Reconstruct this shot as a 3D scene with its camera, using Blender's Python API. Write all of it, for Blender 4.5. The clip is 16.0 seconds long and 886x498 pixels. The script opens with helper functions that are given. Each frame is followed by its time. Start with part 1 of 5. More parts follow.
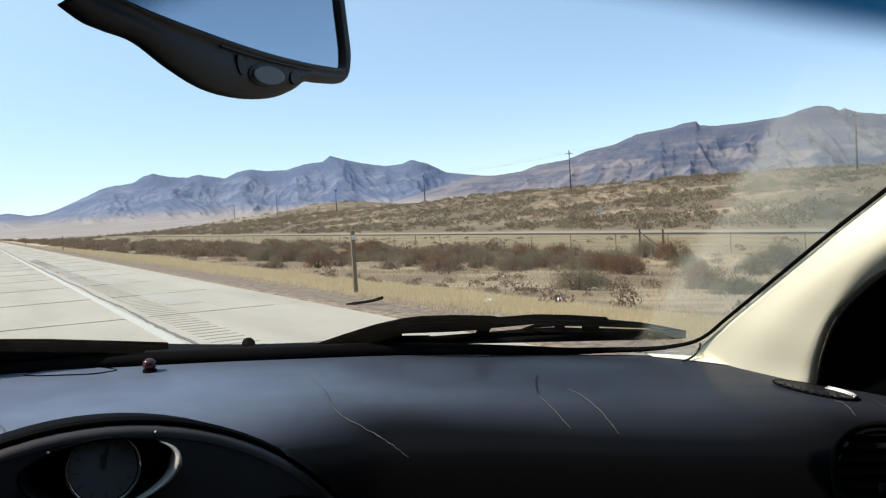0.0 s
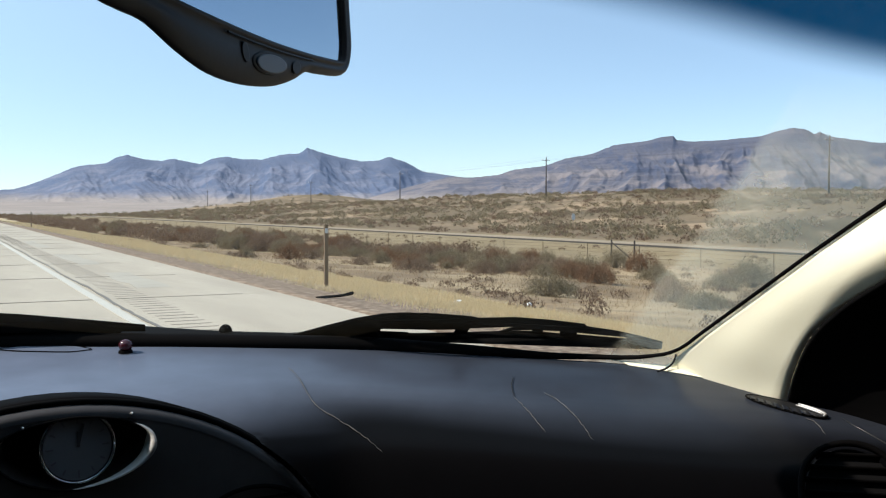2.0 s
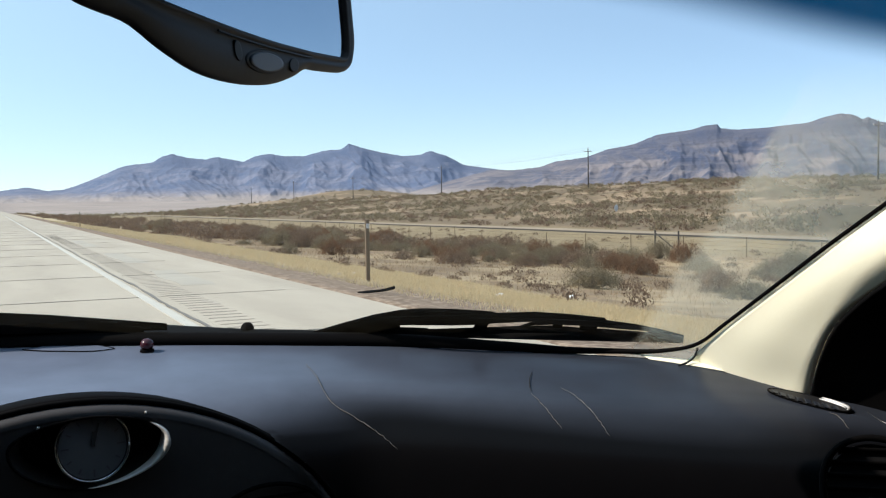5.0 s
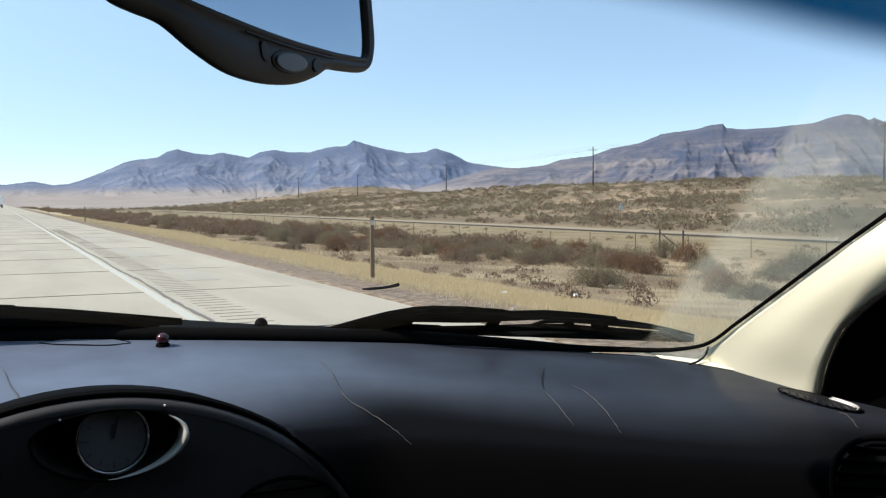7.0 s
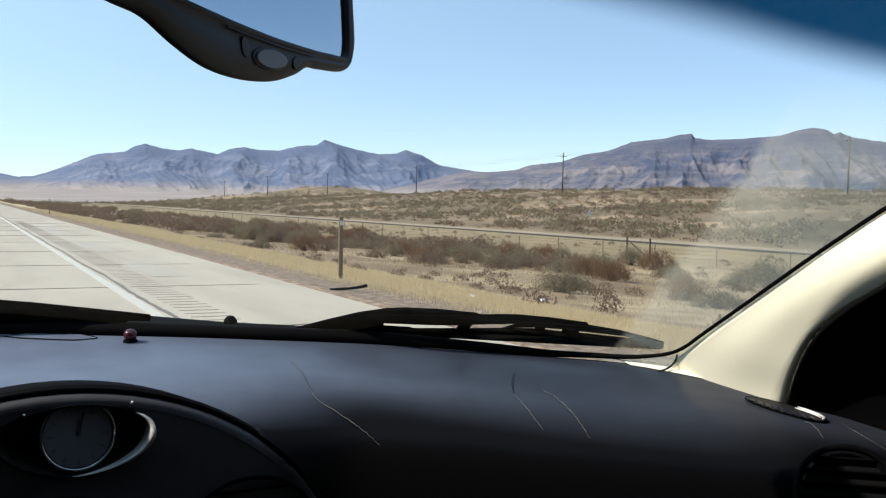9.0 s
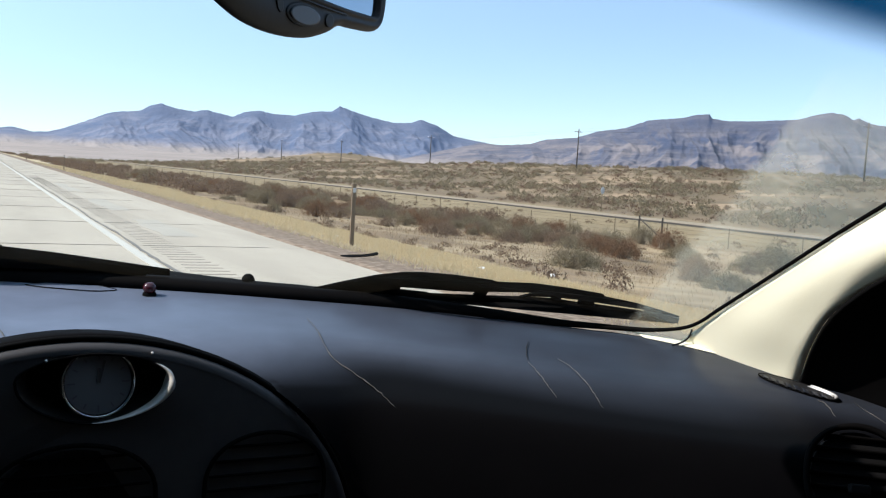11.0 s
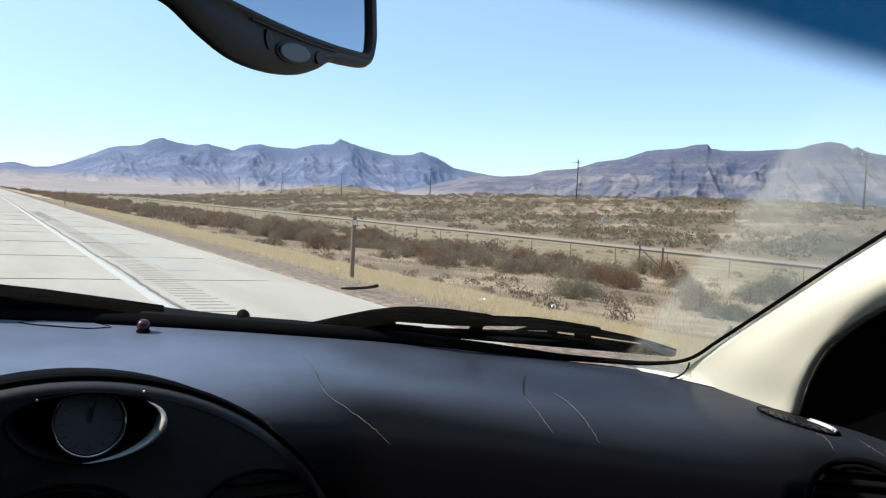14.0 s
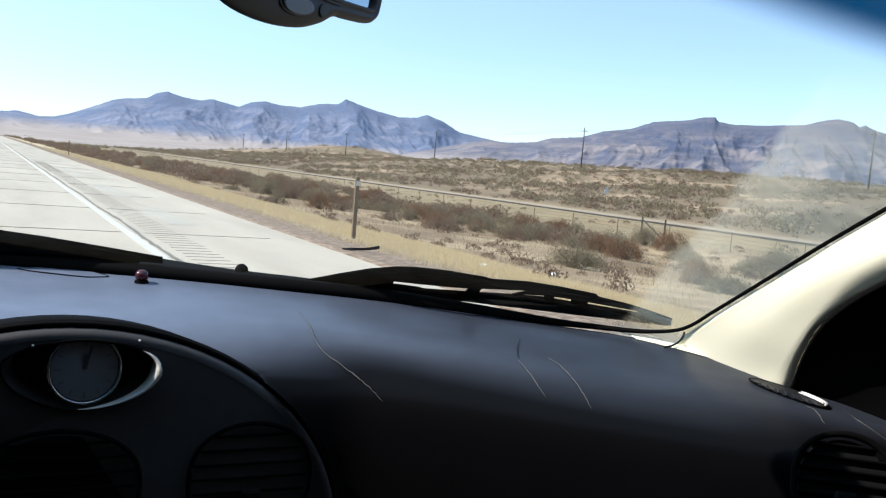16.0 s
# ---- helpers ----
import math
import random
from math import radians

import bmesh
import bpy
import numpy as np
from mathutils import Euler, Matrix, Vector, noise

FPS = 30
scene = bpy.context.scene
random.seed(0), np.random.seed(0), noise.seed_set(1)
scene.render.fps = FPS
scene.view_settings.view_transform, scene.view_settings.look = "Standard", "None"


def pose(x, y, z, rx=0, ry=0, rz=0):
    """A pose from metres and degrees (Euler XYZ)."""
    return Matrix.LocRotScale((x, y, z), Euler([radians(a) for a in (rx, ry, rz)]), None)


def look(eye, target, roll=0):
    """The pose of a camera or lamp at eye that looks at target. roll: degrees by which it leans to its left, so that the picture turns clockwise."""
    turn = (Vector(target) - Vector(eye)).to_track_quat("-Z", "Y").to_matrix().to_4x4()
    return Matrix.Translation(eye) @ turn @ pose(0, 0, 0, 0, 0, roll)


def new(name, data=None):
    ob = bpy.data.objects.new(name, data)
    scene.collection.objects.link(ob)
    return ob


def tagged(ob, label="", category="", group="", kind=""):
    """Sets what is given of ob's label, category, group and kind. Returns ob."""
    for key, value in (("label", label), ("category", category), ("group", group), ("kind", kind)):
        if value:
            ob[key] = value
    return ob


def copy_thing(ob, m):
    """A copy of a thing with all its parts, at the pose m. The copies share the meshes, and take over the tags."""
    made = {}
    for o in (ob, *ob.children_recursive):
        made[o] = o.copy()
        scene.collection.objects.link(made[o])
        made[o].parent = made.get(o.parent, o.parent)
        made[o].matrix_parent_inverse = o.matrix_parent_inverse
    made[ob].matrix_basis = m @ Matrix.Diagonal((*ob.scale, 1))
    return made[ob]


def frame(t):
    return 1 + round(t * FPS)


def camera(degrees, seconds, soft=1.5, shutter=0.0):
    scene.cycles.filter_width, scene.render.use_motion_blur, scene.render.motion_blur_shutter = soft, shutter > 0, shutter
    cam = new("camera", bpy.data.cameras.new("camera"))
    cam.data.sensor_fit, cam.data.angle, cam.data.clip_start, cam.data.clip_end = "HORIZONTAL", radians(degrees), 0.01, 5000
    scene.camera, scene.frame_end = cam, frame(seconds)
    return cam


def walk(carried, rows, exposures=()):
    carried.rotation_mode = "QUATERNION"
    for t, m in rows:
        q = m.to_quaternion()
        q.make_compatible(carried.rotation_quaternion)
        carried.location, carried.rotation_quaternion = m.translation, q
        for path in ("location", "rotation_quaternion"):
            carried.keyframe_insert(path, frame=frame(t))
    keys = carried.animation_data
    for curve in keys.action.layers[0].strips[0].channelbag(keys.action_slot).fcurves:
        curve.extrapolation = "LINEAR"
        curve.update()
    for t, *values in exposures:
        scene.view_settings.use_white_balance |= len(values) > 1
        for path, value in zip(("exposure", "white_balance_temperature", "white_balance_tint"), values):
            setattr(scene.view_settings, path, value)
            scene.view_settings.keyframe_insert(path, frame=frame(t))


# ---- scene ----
# the camera, held by hand inside a car on a desert highway
cam = camera(50.0, 16.0, 1.2)
PATH = [
    (0.0, pose(0.0071, 0.0056, 1.2515, 87.669, 3.313, -26.217)),
    (0.5, pose(-0.0006, 0.0071, 1.2522, 87.783, 3.014, -26.549)),
    (1.0, pose(-0.0234, 0.0065, 1.2496, 87.452, 0.596, -27.127)),
    (1.5, pose(-0.0129, 0.0059, 1.2487, 87.257, -1.202, -27.647)),
    (2.0, pose(-0.0071, 0.0068, 1.2508, 87.603, -0.088, -27.756)),
    (2.5, pose(-0.0095, 0.0066, 1.2534, 88.082, 0.032, -26.818)),
    (3.0, pose(-0.0246, 0.0037, 1.2503, 88.295, -0.274, -25.566)),
    (3.5, pose(-0.0245, 0.0035, 1.2513, 88.070, -1.614, -23.853)),
    (4.0, pose(-0.0048, 0.0068, 1.2506, 87.915, -1.890, -24.038)),
    (4.2, pose(0.0224, 0.0005, 1.2513, 87.602, 0.810, -25.405)),
    (6.3, pose(0.0135, 0.0004, 1.2527, 86.601, 0.541, -24.921)),
    (6.5, pose(0.0065, -0.0007, 1.2529, 86.812, 0.226, -25.037)),
    (7.0, pose(0.0076, -0.0050, 1.2535, 87.080, 0.397, -24.965)),
    (7.5, pose(0.0116, -0.0023, 1.2545, 87.434, 0.343, -25.417)),
    (8.0, pose(0.0034, -0.0019, 1.2541, 87.552, -0.060, -25.760)),
    (8.5, pose(0.0078, -0.0007, 1.2515, 87.254, 0.398, -25.984)),
    (9.0, pose(0.0032, -0.0017, 1.2532, 87.235, -1.103, -26.794)),
    (9.5, pose(-0.0018, -0.0048, 1.2517, 87.244, -1.088, -26.384)),
    (9.7, pose(-0.0075, 0.0007, 1.2499, 87.327, -0.749, -26.387)),
    (11.8, pose(-0.0055, -0.0031, 1.2468, 84.673, -4.939, -26.143)),
    (12.0, pose(0.0074, -0.0020, 1.2485, 85.038, -4.719, -26.543)),
    (12.5, pose(0.0146, -0.0037, 1.2488, 85.722, -2.906, -28.347)),
    (13.0, pose(0.0133, -0.0066, 1.2488, 86.654, -2.141, -28.405)),
    (13.5, pose(0.0065, -0.0079, 1.2514, 87.282, -1.967, -27.399)),
    (14.0, pose(0.0005, -0.0005, 1.2501, 87.369, -2.869, -25.986)),
    (14.5, pose(0.0072, -0.0034, 1.2489, 86.564, -3.416, -26.404)),
    (15.0, pose(0.0177, 0.0079, 1.2454, 85.454, -4.471, -27.586)),
    (15.5, pose(0.0041, 0.0002, 1.2445, 84.854, -4.482, -27.303)),
    (16.0, pose(0.0035, -0.0017, 1.2470, 85.192, -4.888, -25.737)),
]
walk(cam, PATH, [(0.0, 0.10, 6460, 10), (9.5, 0.09, 6440, 10), (11.8, 0.30, 6150, 12), (14.0, 0.25, 6110, 12), (15.0, 0.34, 6130, 11), (16.0, 0.42, 6140, 11)])

# world, sun
SUN_AZ, SUN_EL = radians(-71), radians(43)      # clockwise from the road's direction; the sun stands to the left
world = bpy.data.worlds.new("sky")
scene.world = world
world.use_nodes = True
wn = world.node_tree.nodes
wsky = wn.new("ShaderNodeTexSky")
wsky.sky_type, wsky.sun_disc = "NISHITA", False
wsky.sun_elevation, wsky.sun_rotation = SUN_EL, SUN_AZ
wsky.altitude, wsky.air_density, wsky.dust_density, wsky.ozone_density = 2000, 1.0, 0.05, 2.2
wbg = wn["Background"]
wbg.inputs["Strength"].default_value = 0.163
whaze = wn.new("ShaderNodeMix")      # thin even haze over the whole dome
whaze.data_type = "RGBA"
whaze.inputs[0].default_value = 0.33
# haze is brighter towards the sun
wdir, wdot, wgain, wtint = wn.new("ShaderNodeTexCoord"), wn.new("ShaderNodeVectorMath"), wn.new("ShaderNodeMath"), wn.new("ShaderNodeVectorMath")
wdot.operation, wgain.operation, wtint.operation = "DOT_PRODUCT", "MULTIPLY_ADD", "SCALE"
wdot.inputs[1].default_value = (math.sin(SUN_AZ) * math.cos(SUN_EL), math.cos(SUN_AZ) * math.cos(SUN_EL), math.sin(SUN_EL))
world.node_tree.links.new(wdir.outputs["Generated"], wdot.inputs[0])
world.node_tree.links.new(wdot.outputs["Value"], wgain.inputs[0])
wgain.inputs[1].default_value, wgain.inputs[2].default_value = 0.6, 1.06
wtint.inputs[0].default_value = (3.15, 4.5, 5.65)
world.node_tree.links.new(wgain.outputs[0], wtint.inputs["Scale"])
world.node_tree.links.new(wtint.outputs[0], whaze.inputs[7])
wmix = wn.new("ShaderNodeMath")
wmix.operation, wmix.use_clamp = "MULTIPLY_ADD", True
wmix.inputs[1].default_value, wmix.inputs[2].default_value = 0.45, 0.36
world.node_tree.links.new(wdot.outputs["Value"], wmix.inputs[0])
world.node_tree.links.new(wmix.outputs[0], whaze.inputs[0])
world.node_tree.links.new(wsky.outputs[0], whaze.inputs[6])
world.node_tree.links.new(whaze.outputs[2], wbg.inputs[0])
sun = new("sun", bpy.data.lights.new("sun", "SUN"))
sun.data.energy, sun.data.angle, sun.data.color = 5.0, radians(0.55), (1.0, 0.90, 0.79)
sun.matrix_world = look((0, 0, 0), (-math.sin(SUN_AZ) * math.cos(SUN_EL), -math.cos(SUN_AZ) * math.cos(SUN_EL), -math.sin(SUN_EL)))


# ---- materials ----
def material(name, build, rough=0.6, metal=0.0):
    m = bpy.data.materials.new(name)
    m.use_nodes = True
    nt = m.node_tree
    bsdf = nt.nodes["Principled BSDF"]
    bsdf.inputs["Roughness"].default_value = rough
    bsdf.inputs["Metallic"].default_value = metal
    build(Nodes(nt), bsdf)
    return m


class Nodes:
    def __init__(self, nt):
        self.nt = nt

    def add(self, kind):
        return self.nt.nodes.new(kind)

    def link(self, a, b):
        self.nt.links.new(a, b)

    def coords(self, which="Object", scale=(1, 1, 1)):
        c, m = self.add("ShaderNodeTexCoord"), self.add("ShaderNodeMapping")
        m.inputs["Scale"].default_value = scale
        self.link(c.outputs[which], m.inputs[0])
        return m.outputs[0]

    def noise(self, vec, scale, detail=4, rough=0.55, distortion=0.0):
        n = self.add("ShaderNodeTexNoise")
        n.inputs["Scale"].default_value, n.inputs["Detail"].default_value = scale, detail
        n.inputs["Roughness"].default_value, n.inputs["Distortion"].default_value = rough, distortion
        self.link(vec, n.inputs["Vector"])
        return n.outputs["Fac"]

    def ramp(self, fac, stops, interp="LINEAR"):
        r = self.add("ShaderNodeValToRGB")
        el = r.color_ramp.elements
        r.color_ramp.interpolation = interp
        while len(el) < len(stops):
            el.new(0.5)
        for e, (p, c) in zip(el, stops):
            e.position = p
            e.color = (*c, 1) if isinstance(c, tuple) else (c, c, c, 1)
        self.link(fac, r.inputs[0])
        return r.outputs[0]

    def mix(self, fac, a, b, mode="MIX"):
        m = self.add("ShaderNodeMix")
        m.data_type, m.blend_type = "RGBA", mode
        for sock, v in ((m.inputs[0], fac), (m.inputs[6], a), (m.inputs[7], b)):
            if isinstance(v, (int, float)):
                sock.default_value = v
            elif isinstance(v, tuple):
                sock.default_value = (*v, 1)
            else:
                self.link(v, sock)
        return m.outputs[2]

    def math(self, op, a, b=0.0, c=0.0):
        m = self.add("ShaderNodeMath")
        m.operation = op
        for sock, v in zip(m.inputs, (a, b, c)):
            if isinstance(v, (int, float)):
                sock.default_value = v
            else:
                self.link(v, sock)
        return m.outputs[0]

    def step(self, v, lo, hi):
        m = self.add("ShaderNodeMapRange")
        m.interpolation_type = "SMOOTHSTEP"
        m.inputs[1].default_value, m.inputs[2].default_value = lo, hi
        self.link(v, m.inputs[0])
        return m.outputs[0]

    def bump(self, height, bsdf, strength=0.3, distance=0.01):
        b = self.add("ShaderNodeBump")
        b.inputs["Strength"].default_value, b.inputs["Distance"].default_value = strength, distance
        self.link(height, b.inputs["Height"])
        self.link(b.outputs[0], bsdf.inputs["Normal"])

    def xyz(self, vec):
        s = self.add("ShaderNodeSeparateXYZ")
        self.link(vec, s.inputs[0])
        return s.outputs


def plain(name, colour, rough=0.5, metal=0.0, vary=0.15, scale=40.0, bump=0.1, dist=0.001, spec=0.5):
    def build(n, b):
        v = n.coords()
        f = n.noise(v, scale, 5)
        g = n.noise(v, scale * 0.13, 3)
        dark = tuple(c * (1 - vary) for c in colour)
        light = tuple(min(1, c * (1 + vary)) for c in colour)
        n.link(n.mix(n.math("MULTIPLY_ADD", g, 0.6, n.math("MULTIPLY", f, 0.4)), dark, light), b.inputs["Base Color"])
        b.inputs["Specular IOR Level"].default_value = spec
        n.bump(f, b, bump, dist)
    return material(name, build, rough, metal)


def concrete_build(n, b):
    v = n.coords("Object")
    tc = n.add("ShaderNodeNewGeometry")
    pos = n.add("ShaderNodeMapping")
    pos.inputs["Scale"].default_value = (1, 0.18, 1)
    n.link(tc.outputs["Position"], pos.inputs[0])
    big, mid = n.noise(pos.outputs[0], 0.9, 4), n.noise(pos.outputs[0], 4.5, 5, 0.6)
    fine = n.noise(tc.outputs["Position"], 60, 3)
    base = n.ramp(big, [(0.3, (0.325, 0.277, 0.213)), (0.5, (0.395, 0.340, 0.264)), (0.7, (0.445, 0.387, 0.303))])
    base = n.mix(n.ramp(mid, [(0.45, 0.0), (0.75, 0.30)]), base, (0.30, 0.27, 0.215))
    oi = n.add("ShaderNodeObjectInfo")
    base = n.mix(n.math("MULTIPLY", oi.outputs["Random"], 0.10), base, (0.32, 0.29, 0.235))
    base = n.mix(0.2, base, n.ramp(fine, [(0.3, (0.3, 0.275, 0.22)), (0.7, (0.6, 0.56, 0.46))]))
    n.link(base, b.inputs["Base Color"])
    b.inputs["Specular IOR Level"].default_value = 0.2
    n.bump(fine, b, 0.35, 0.004)


def ground_build(n, b):
    geo = n.add("ShaderNodeNewGeometry")
    p = geo.outputs["Position"]
    x, y, z = n.xyz(p)
    flat = n.add("ShaderNodeMapping")
    flat.inputs["Scale"].default_value = (1, 0.8, 1)
    n.link(p, flat.inputs[0])
    q = flat.outputs[0]
    wob = n.math("MULTIPLY_ADD", n.noise(q, 0.35, 4), 3.0, -1.5)
    xw = n.math("ADD", x, wob)
    n1, n2, n3 = n.noise(q, 0.06, 5, 0.6), n.noise(q, 0.7, 5, 0.65), n.noise(p, 9, 4, 0.6)
    soil = n.ramp(n1, [(0.3, (0.20, 0.140, 0.084)), (0.52, (0.265, 0.187, 0.112)), (0.7, (0.34, 0.243, 0.15))])
    soil = n.mix(n.ramp(n2, [(0.42, 0.0), (0.66, 0.6)]), soil, (0.165, 0.122, 0.084))
    scrub = n.ramp(n.noise(p, 0.9, 6, 0.75), [(0.42, 0.0), (0.62, 0.75)])
    soil = n.mix(scrub, soil, (0.15, 0.116, 0.08))
    bluff = n.math("MULTIPLY", n.step(x, 62.0, 80.0), n.ramp(n.noise(q, 0.045, 5, 0.6), [(0.51, 0.0), (0.56, 0.85)]))
    soil = n.mix(n.math("MULTIPLY", n.step(x, 56.0, 62.0), 0.7), soil, n.ramp(n2, [(0.35, (0.135, 0.103, 0.066)), (0.65, (0.20, 0.15, 0.095))]))
    soil = n.mix(bluff, soil, (0.34, 0.245, 0.155))
    soil = n.mix(n.math("MULTIPLY", n.step(x, 57.0, 66.0), n.ramp(n.noise(p, 0.12, 4), [(0.42, 0.0), (0.62, 0.5)])), soil, (0.125, 0.10, 0.068))
    tan = n.ramp(n2, [(0.3, (0.41, 0.32, 0.19)), (0.7, (0.54, 0.43, 0.27))])
    gravel = n.ramp(n3, [(0.35, (0.13, 0.094, 0.066)), (0.5, (0.215, 0.158, 0.113)), (0.68, (0.36, 0.285, 0.212))])
    # patches of thin dry grass between the shrubs
    soil = n.mix(n.math("MULTIPLY", n.math("SUBTRACT", 1.0, n.step(x, 54.0, 60.0)), n.ramp(n.noise(q, 0.22, 5, 0.65), [(0.46, 0.0), (0.60, 0.5)])), soil, tan)
    # verge: gravel, a strip of straw-coloured grass, then brown soil
    straw = n.math("MULTIPLY", n.step(xw, 5.9, 6.9), n.math("SUBTRACT", 1.0, n.step(xw, 9.6, 12.4)))
    c = n.mix(straw, soil, tan)
    c = n.mix(n.math("SUBTRACT", 1.0, n.step(n.math("MULTIPLY_ADD", wob, 0.35, x), 5.9, 6.8)), c, gravel)
    # straw strip along the frontage track, and the track itself
    bank = n.math("MULTIPLY", n.step(xw, 35.0, 39.0), n.math("SUBTRACT", 1.0, n.step(xw, 57.0, 60.0)))
    c = n.mix(n.math("MULTIPLY", bank, 0.7), c, n.ramp(n2, [(0.3, (0.18, 0.143, 0.08)), (0.7, (0.28, 0.222, 0.13))]))
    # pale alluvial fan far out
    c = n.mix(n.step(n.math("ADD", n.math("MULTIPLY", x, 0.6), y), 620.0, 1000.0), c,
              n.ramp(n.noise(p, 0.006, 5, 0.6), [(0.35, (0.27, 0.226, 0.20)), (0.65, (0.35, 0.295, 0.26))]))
    n.link(c, b.inputs["Base Color"])
    b.inputs["Specular IOR Level"].default_value = 0.1
    n.bump(n.math("ADD", n2, n.math("MULTIPLY", n3, 0.3)), b, 0.35, 0.04)


def rock_build(tone, strata):
    def build(n, b):
        geo = n.add("ShaderNodeNewGeometry")
        p = geo.outputs["Position"]
        x, y, z = n.xyz(p)
        nx, ny, nz = n.xyz(geo.outputs["Normal"])
        big, mid, fine = n.noise(p, 0.0035, 5, 0.6), n.noise(p, 0.014, 6, 0.65), n.noise(p, 0.06, 5, 0.7)
        d, m, l = tone
        c = n.ramp(n.math("MULTIPLY_ADD", mid, 0.5, n.math("MULTIPLY", big, 0.5)), [(0.36, d), (0.5, m), (0.64, l)])
        # beds of darker and paler rock lie nearly level
        bed = n.add("ShaderNodeMapping")
        bed.inputs["Scale"].default_value = (0.0011, 0.0011, 0.062)
        n.link(p, bed.inputs[0])
        beds = n.noise(bed.outputs[0], 1.0, 5, 0.75, 0.5)
        broken = n.ramp(n.noise(p, 0.009, 4), [(0.40, 0.15), (0.58, 1.0)])
        c = n.mix(n.math("MULTIPLY", n.step(beds, 0.50, 0.58), n.math("MULTIPLY", broken, strata)), c, tuple(v * 0.66 for v in d))
        c = n.mix(n.math("MULTIPLY", n.step(beds, 0.46, 0.38), n.math("MULTIPLY", broken, strata)), c, tuple(min(1.0, v * 1.1) for v in l))
        # the cap rock is darker; its blue is haze painted into the dark tone
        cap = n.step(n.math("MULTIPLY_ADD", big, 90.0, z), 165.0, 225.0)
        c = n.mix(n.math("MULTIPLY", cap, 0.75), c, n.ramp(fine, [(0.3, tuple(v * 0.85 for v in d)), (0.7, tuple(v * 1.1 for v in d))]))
        # pale scree runs straight down between the buttresses
        run = n.add("ShaderNodeMapping")
        run.inputs["Scale"].default_value = (0.0085, 0.0085, 0.0022)
        n.link(p, run.inputs[0])
        scree = n.ramp(n.noise(run.outputs[0], 1.0, 5, 0.6, 0.4), [(0.50, 0.0), (0.60, 0.85)])
        c = n.mix(n.math("MULTIPLY", scree, n.math("SUBTRACT", 1.0, n.step(n.math("MULTIPLY_ADD", mid, 60.0, z), 170.0, 255.0))), c, tuple(min(1.0, v * 1.16) for v in l))
        # talus and dust lie on the gentler slopes
        c = n.mix(n.math("MULTIPLY", n.step(nz, 0.86, 0.98), 0.30), c, tuple(min(1.0, v * 1.08) for v in l))
        # gravel fans at the foot
        foot = n.math("SUBTRACT", 1.0, n.step(n.math("MULTIPLY_ADD", mid, 50.0, z), 52.0, 92.0))
        c = n.mix(foot, c, n.ramp(fine, [(0.3, (0.25, 0.212, 0.195)), (0.7, (0.32, 0.272, 0.245))]))
        n.link(c, b.inputs["Base Color"])
        n.bump(n.math("ADD", mid, n.math("MULTIPLY", fine, 0.5)), b, 0.9, 9.0)
    return build


def leaf_build(a, c):
    def build(n, b):
        geo = n.add("ShaderNodeNewGeometry")
        oi = n.add("ShaderNodeObjectInfo")
        f = n.math("FRACT", n.math("ADD", geo.outputs["Random Per Island"], oi.outputs["Random"]))
        colour = n.ramp(f, [(0.0, a), (0.55, tuple((u + v) / 2 for u, v in zip(a, c))), (1.0, c)])
        n.link(colour, b.inputs["Base Color"])
        b.inputs["Specular IOR Level"].default_value = 0.1
        # thin leaves pass on part of the light that falls on their far side
        thin, both = n.add("ShaderNodeBsdfTranslucent"), n.add("ShaderNodeMixShader")
        n.link(colour, thin.inputs[0])
        both.inputs[0].default_value = 0.42
        n.link(b.outputs[0], both.inputs[1]), n.link(thin.outputs[0], both.inputs[2])
        n.link(both.outputs[0], n.nt.nodes["Material Output"].inputs["Surface"])
    return build


CONCRETE = material("concrete", concrete_build, 0.85)
GROUND = material("desert_soil", ground_build, 0.95)
# blue of the distant haze is put into both rocks' base tones
ROCK_FAR = material("haze_blue_rock", rock_build(((0.062, 0.093, 0.168), (0.082, 0.112, 0.186), (0.145, 0.156, 0.208)), 0.18), 0.95)
ROCK_NEAR = material("haze_tinted_rock", rock_build(((0.046, 0.062, 0.112), (0.070, 0.080, 0.122), (0.175, 0.152, 0.155)), 0.60), 0.95)
SAGE = material("sagebrush_leaf", leaf_build((0.180, 0.145, 0.092), (0.285, 0.235, 0.155)), 0.9)
DRY = material("dry_brush_leaf", leaf_build((0.150, 0.104, 0.072), (0.255, 0.180, 0.125)), 0.9)
RUST = material("rust_brush_leaf", leaf_build((0.15, 0.085, 0.050), (0.255, 0.152, 0.090)), 0.9)
STRAW = material("straw_grass", leaf_build((0.48, 0.38, 0.225), (0.65, 0.525, 0.33)), 0.9)
PALE_GRASS = material("pale_dry_grass", leaf_build((0.29, 0.21, 0.125), (0.42, 0.315, 0.195)), 0.9)
TWIG = plain("grey_twig", (0.14, 0.11, 0.085), 0.9)
TAR = plain("tar_seal", (0.14, 0.126, 0.105), 0.7, vary=0.35, scale=25)
JOINT_FILL = plain("dusty_joint_filler", (0.285, 0.252, 0.20), 0.85, vary=0.35, scale=25)
PAINT = plain("white_road_paint", (0.47, 0.445, 0.38), 0.7, vary=0.16, scale=14)
TRACK_EDGE = plain("dark_track_edge", (0.055, 0.047, 0.038), 1.0, vary=0.25, scale=1.2, spec=0.1)
TRACK = plain("dirt_track", (0.31, 0.25, 0.18), 1.0, vary=0.2, scale=1.5, spec=0.05)
WOOD = plain("weathered_pole_wood", (0.05, 0.042, 0.036), 0.85, vary=0.3, scale=9)
STEEL = plain("rusted_steel", (0.16, 0.11, 0.066), 0.7, vary=0.3, scale=12)
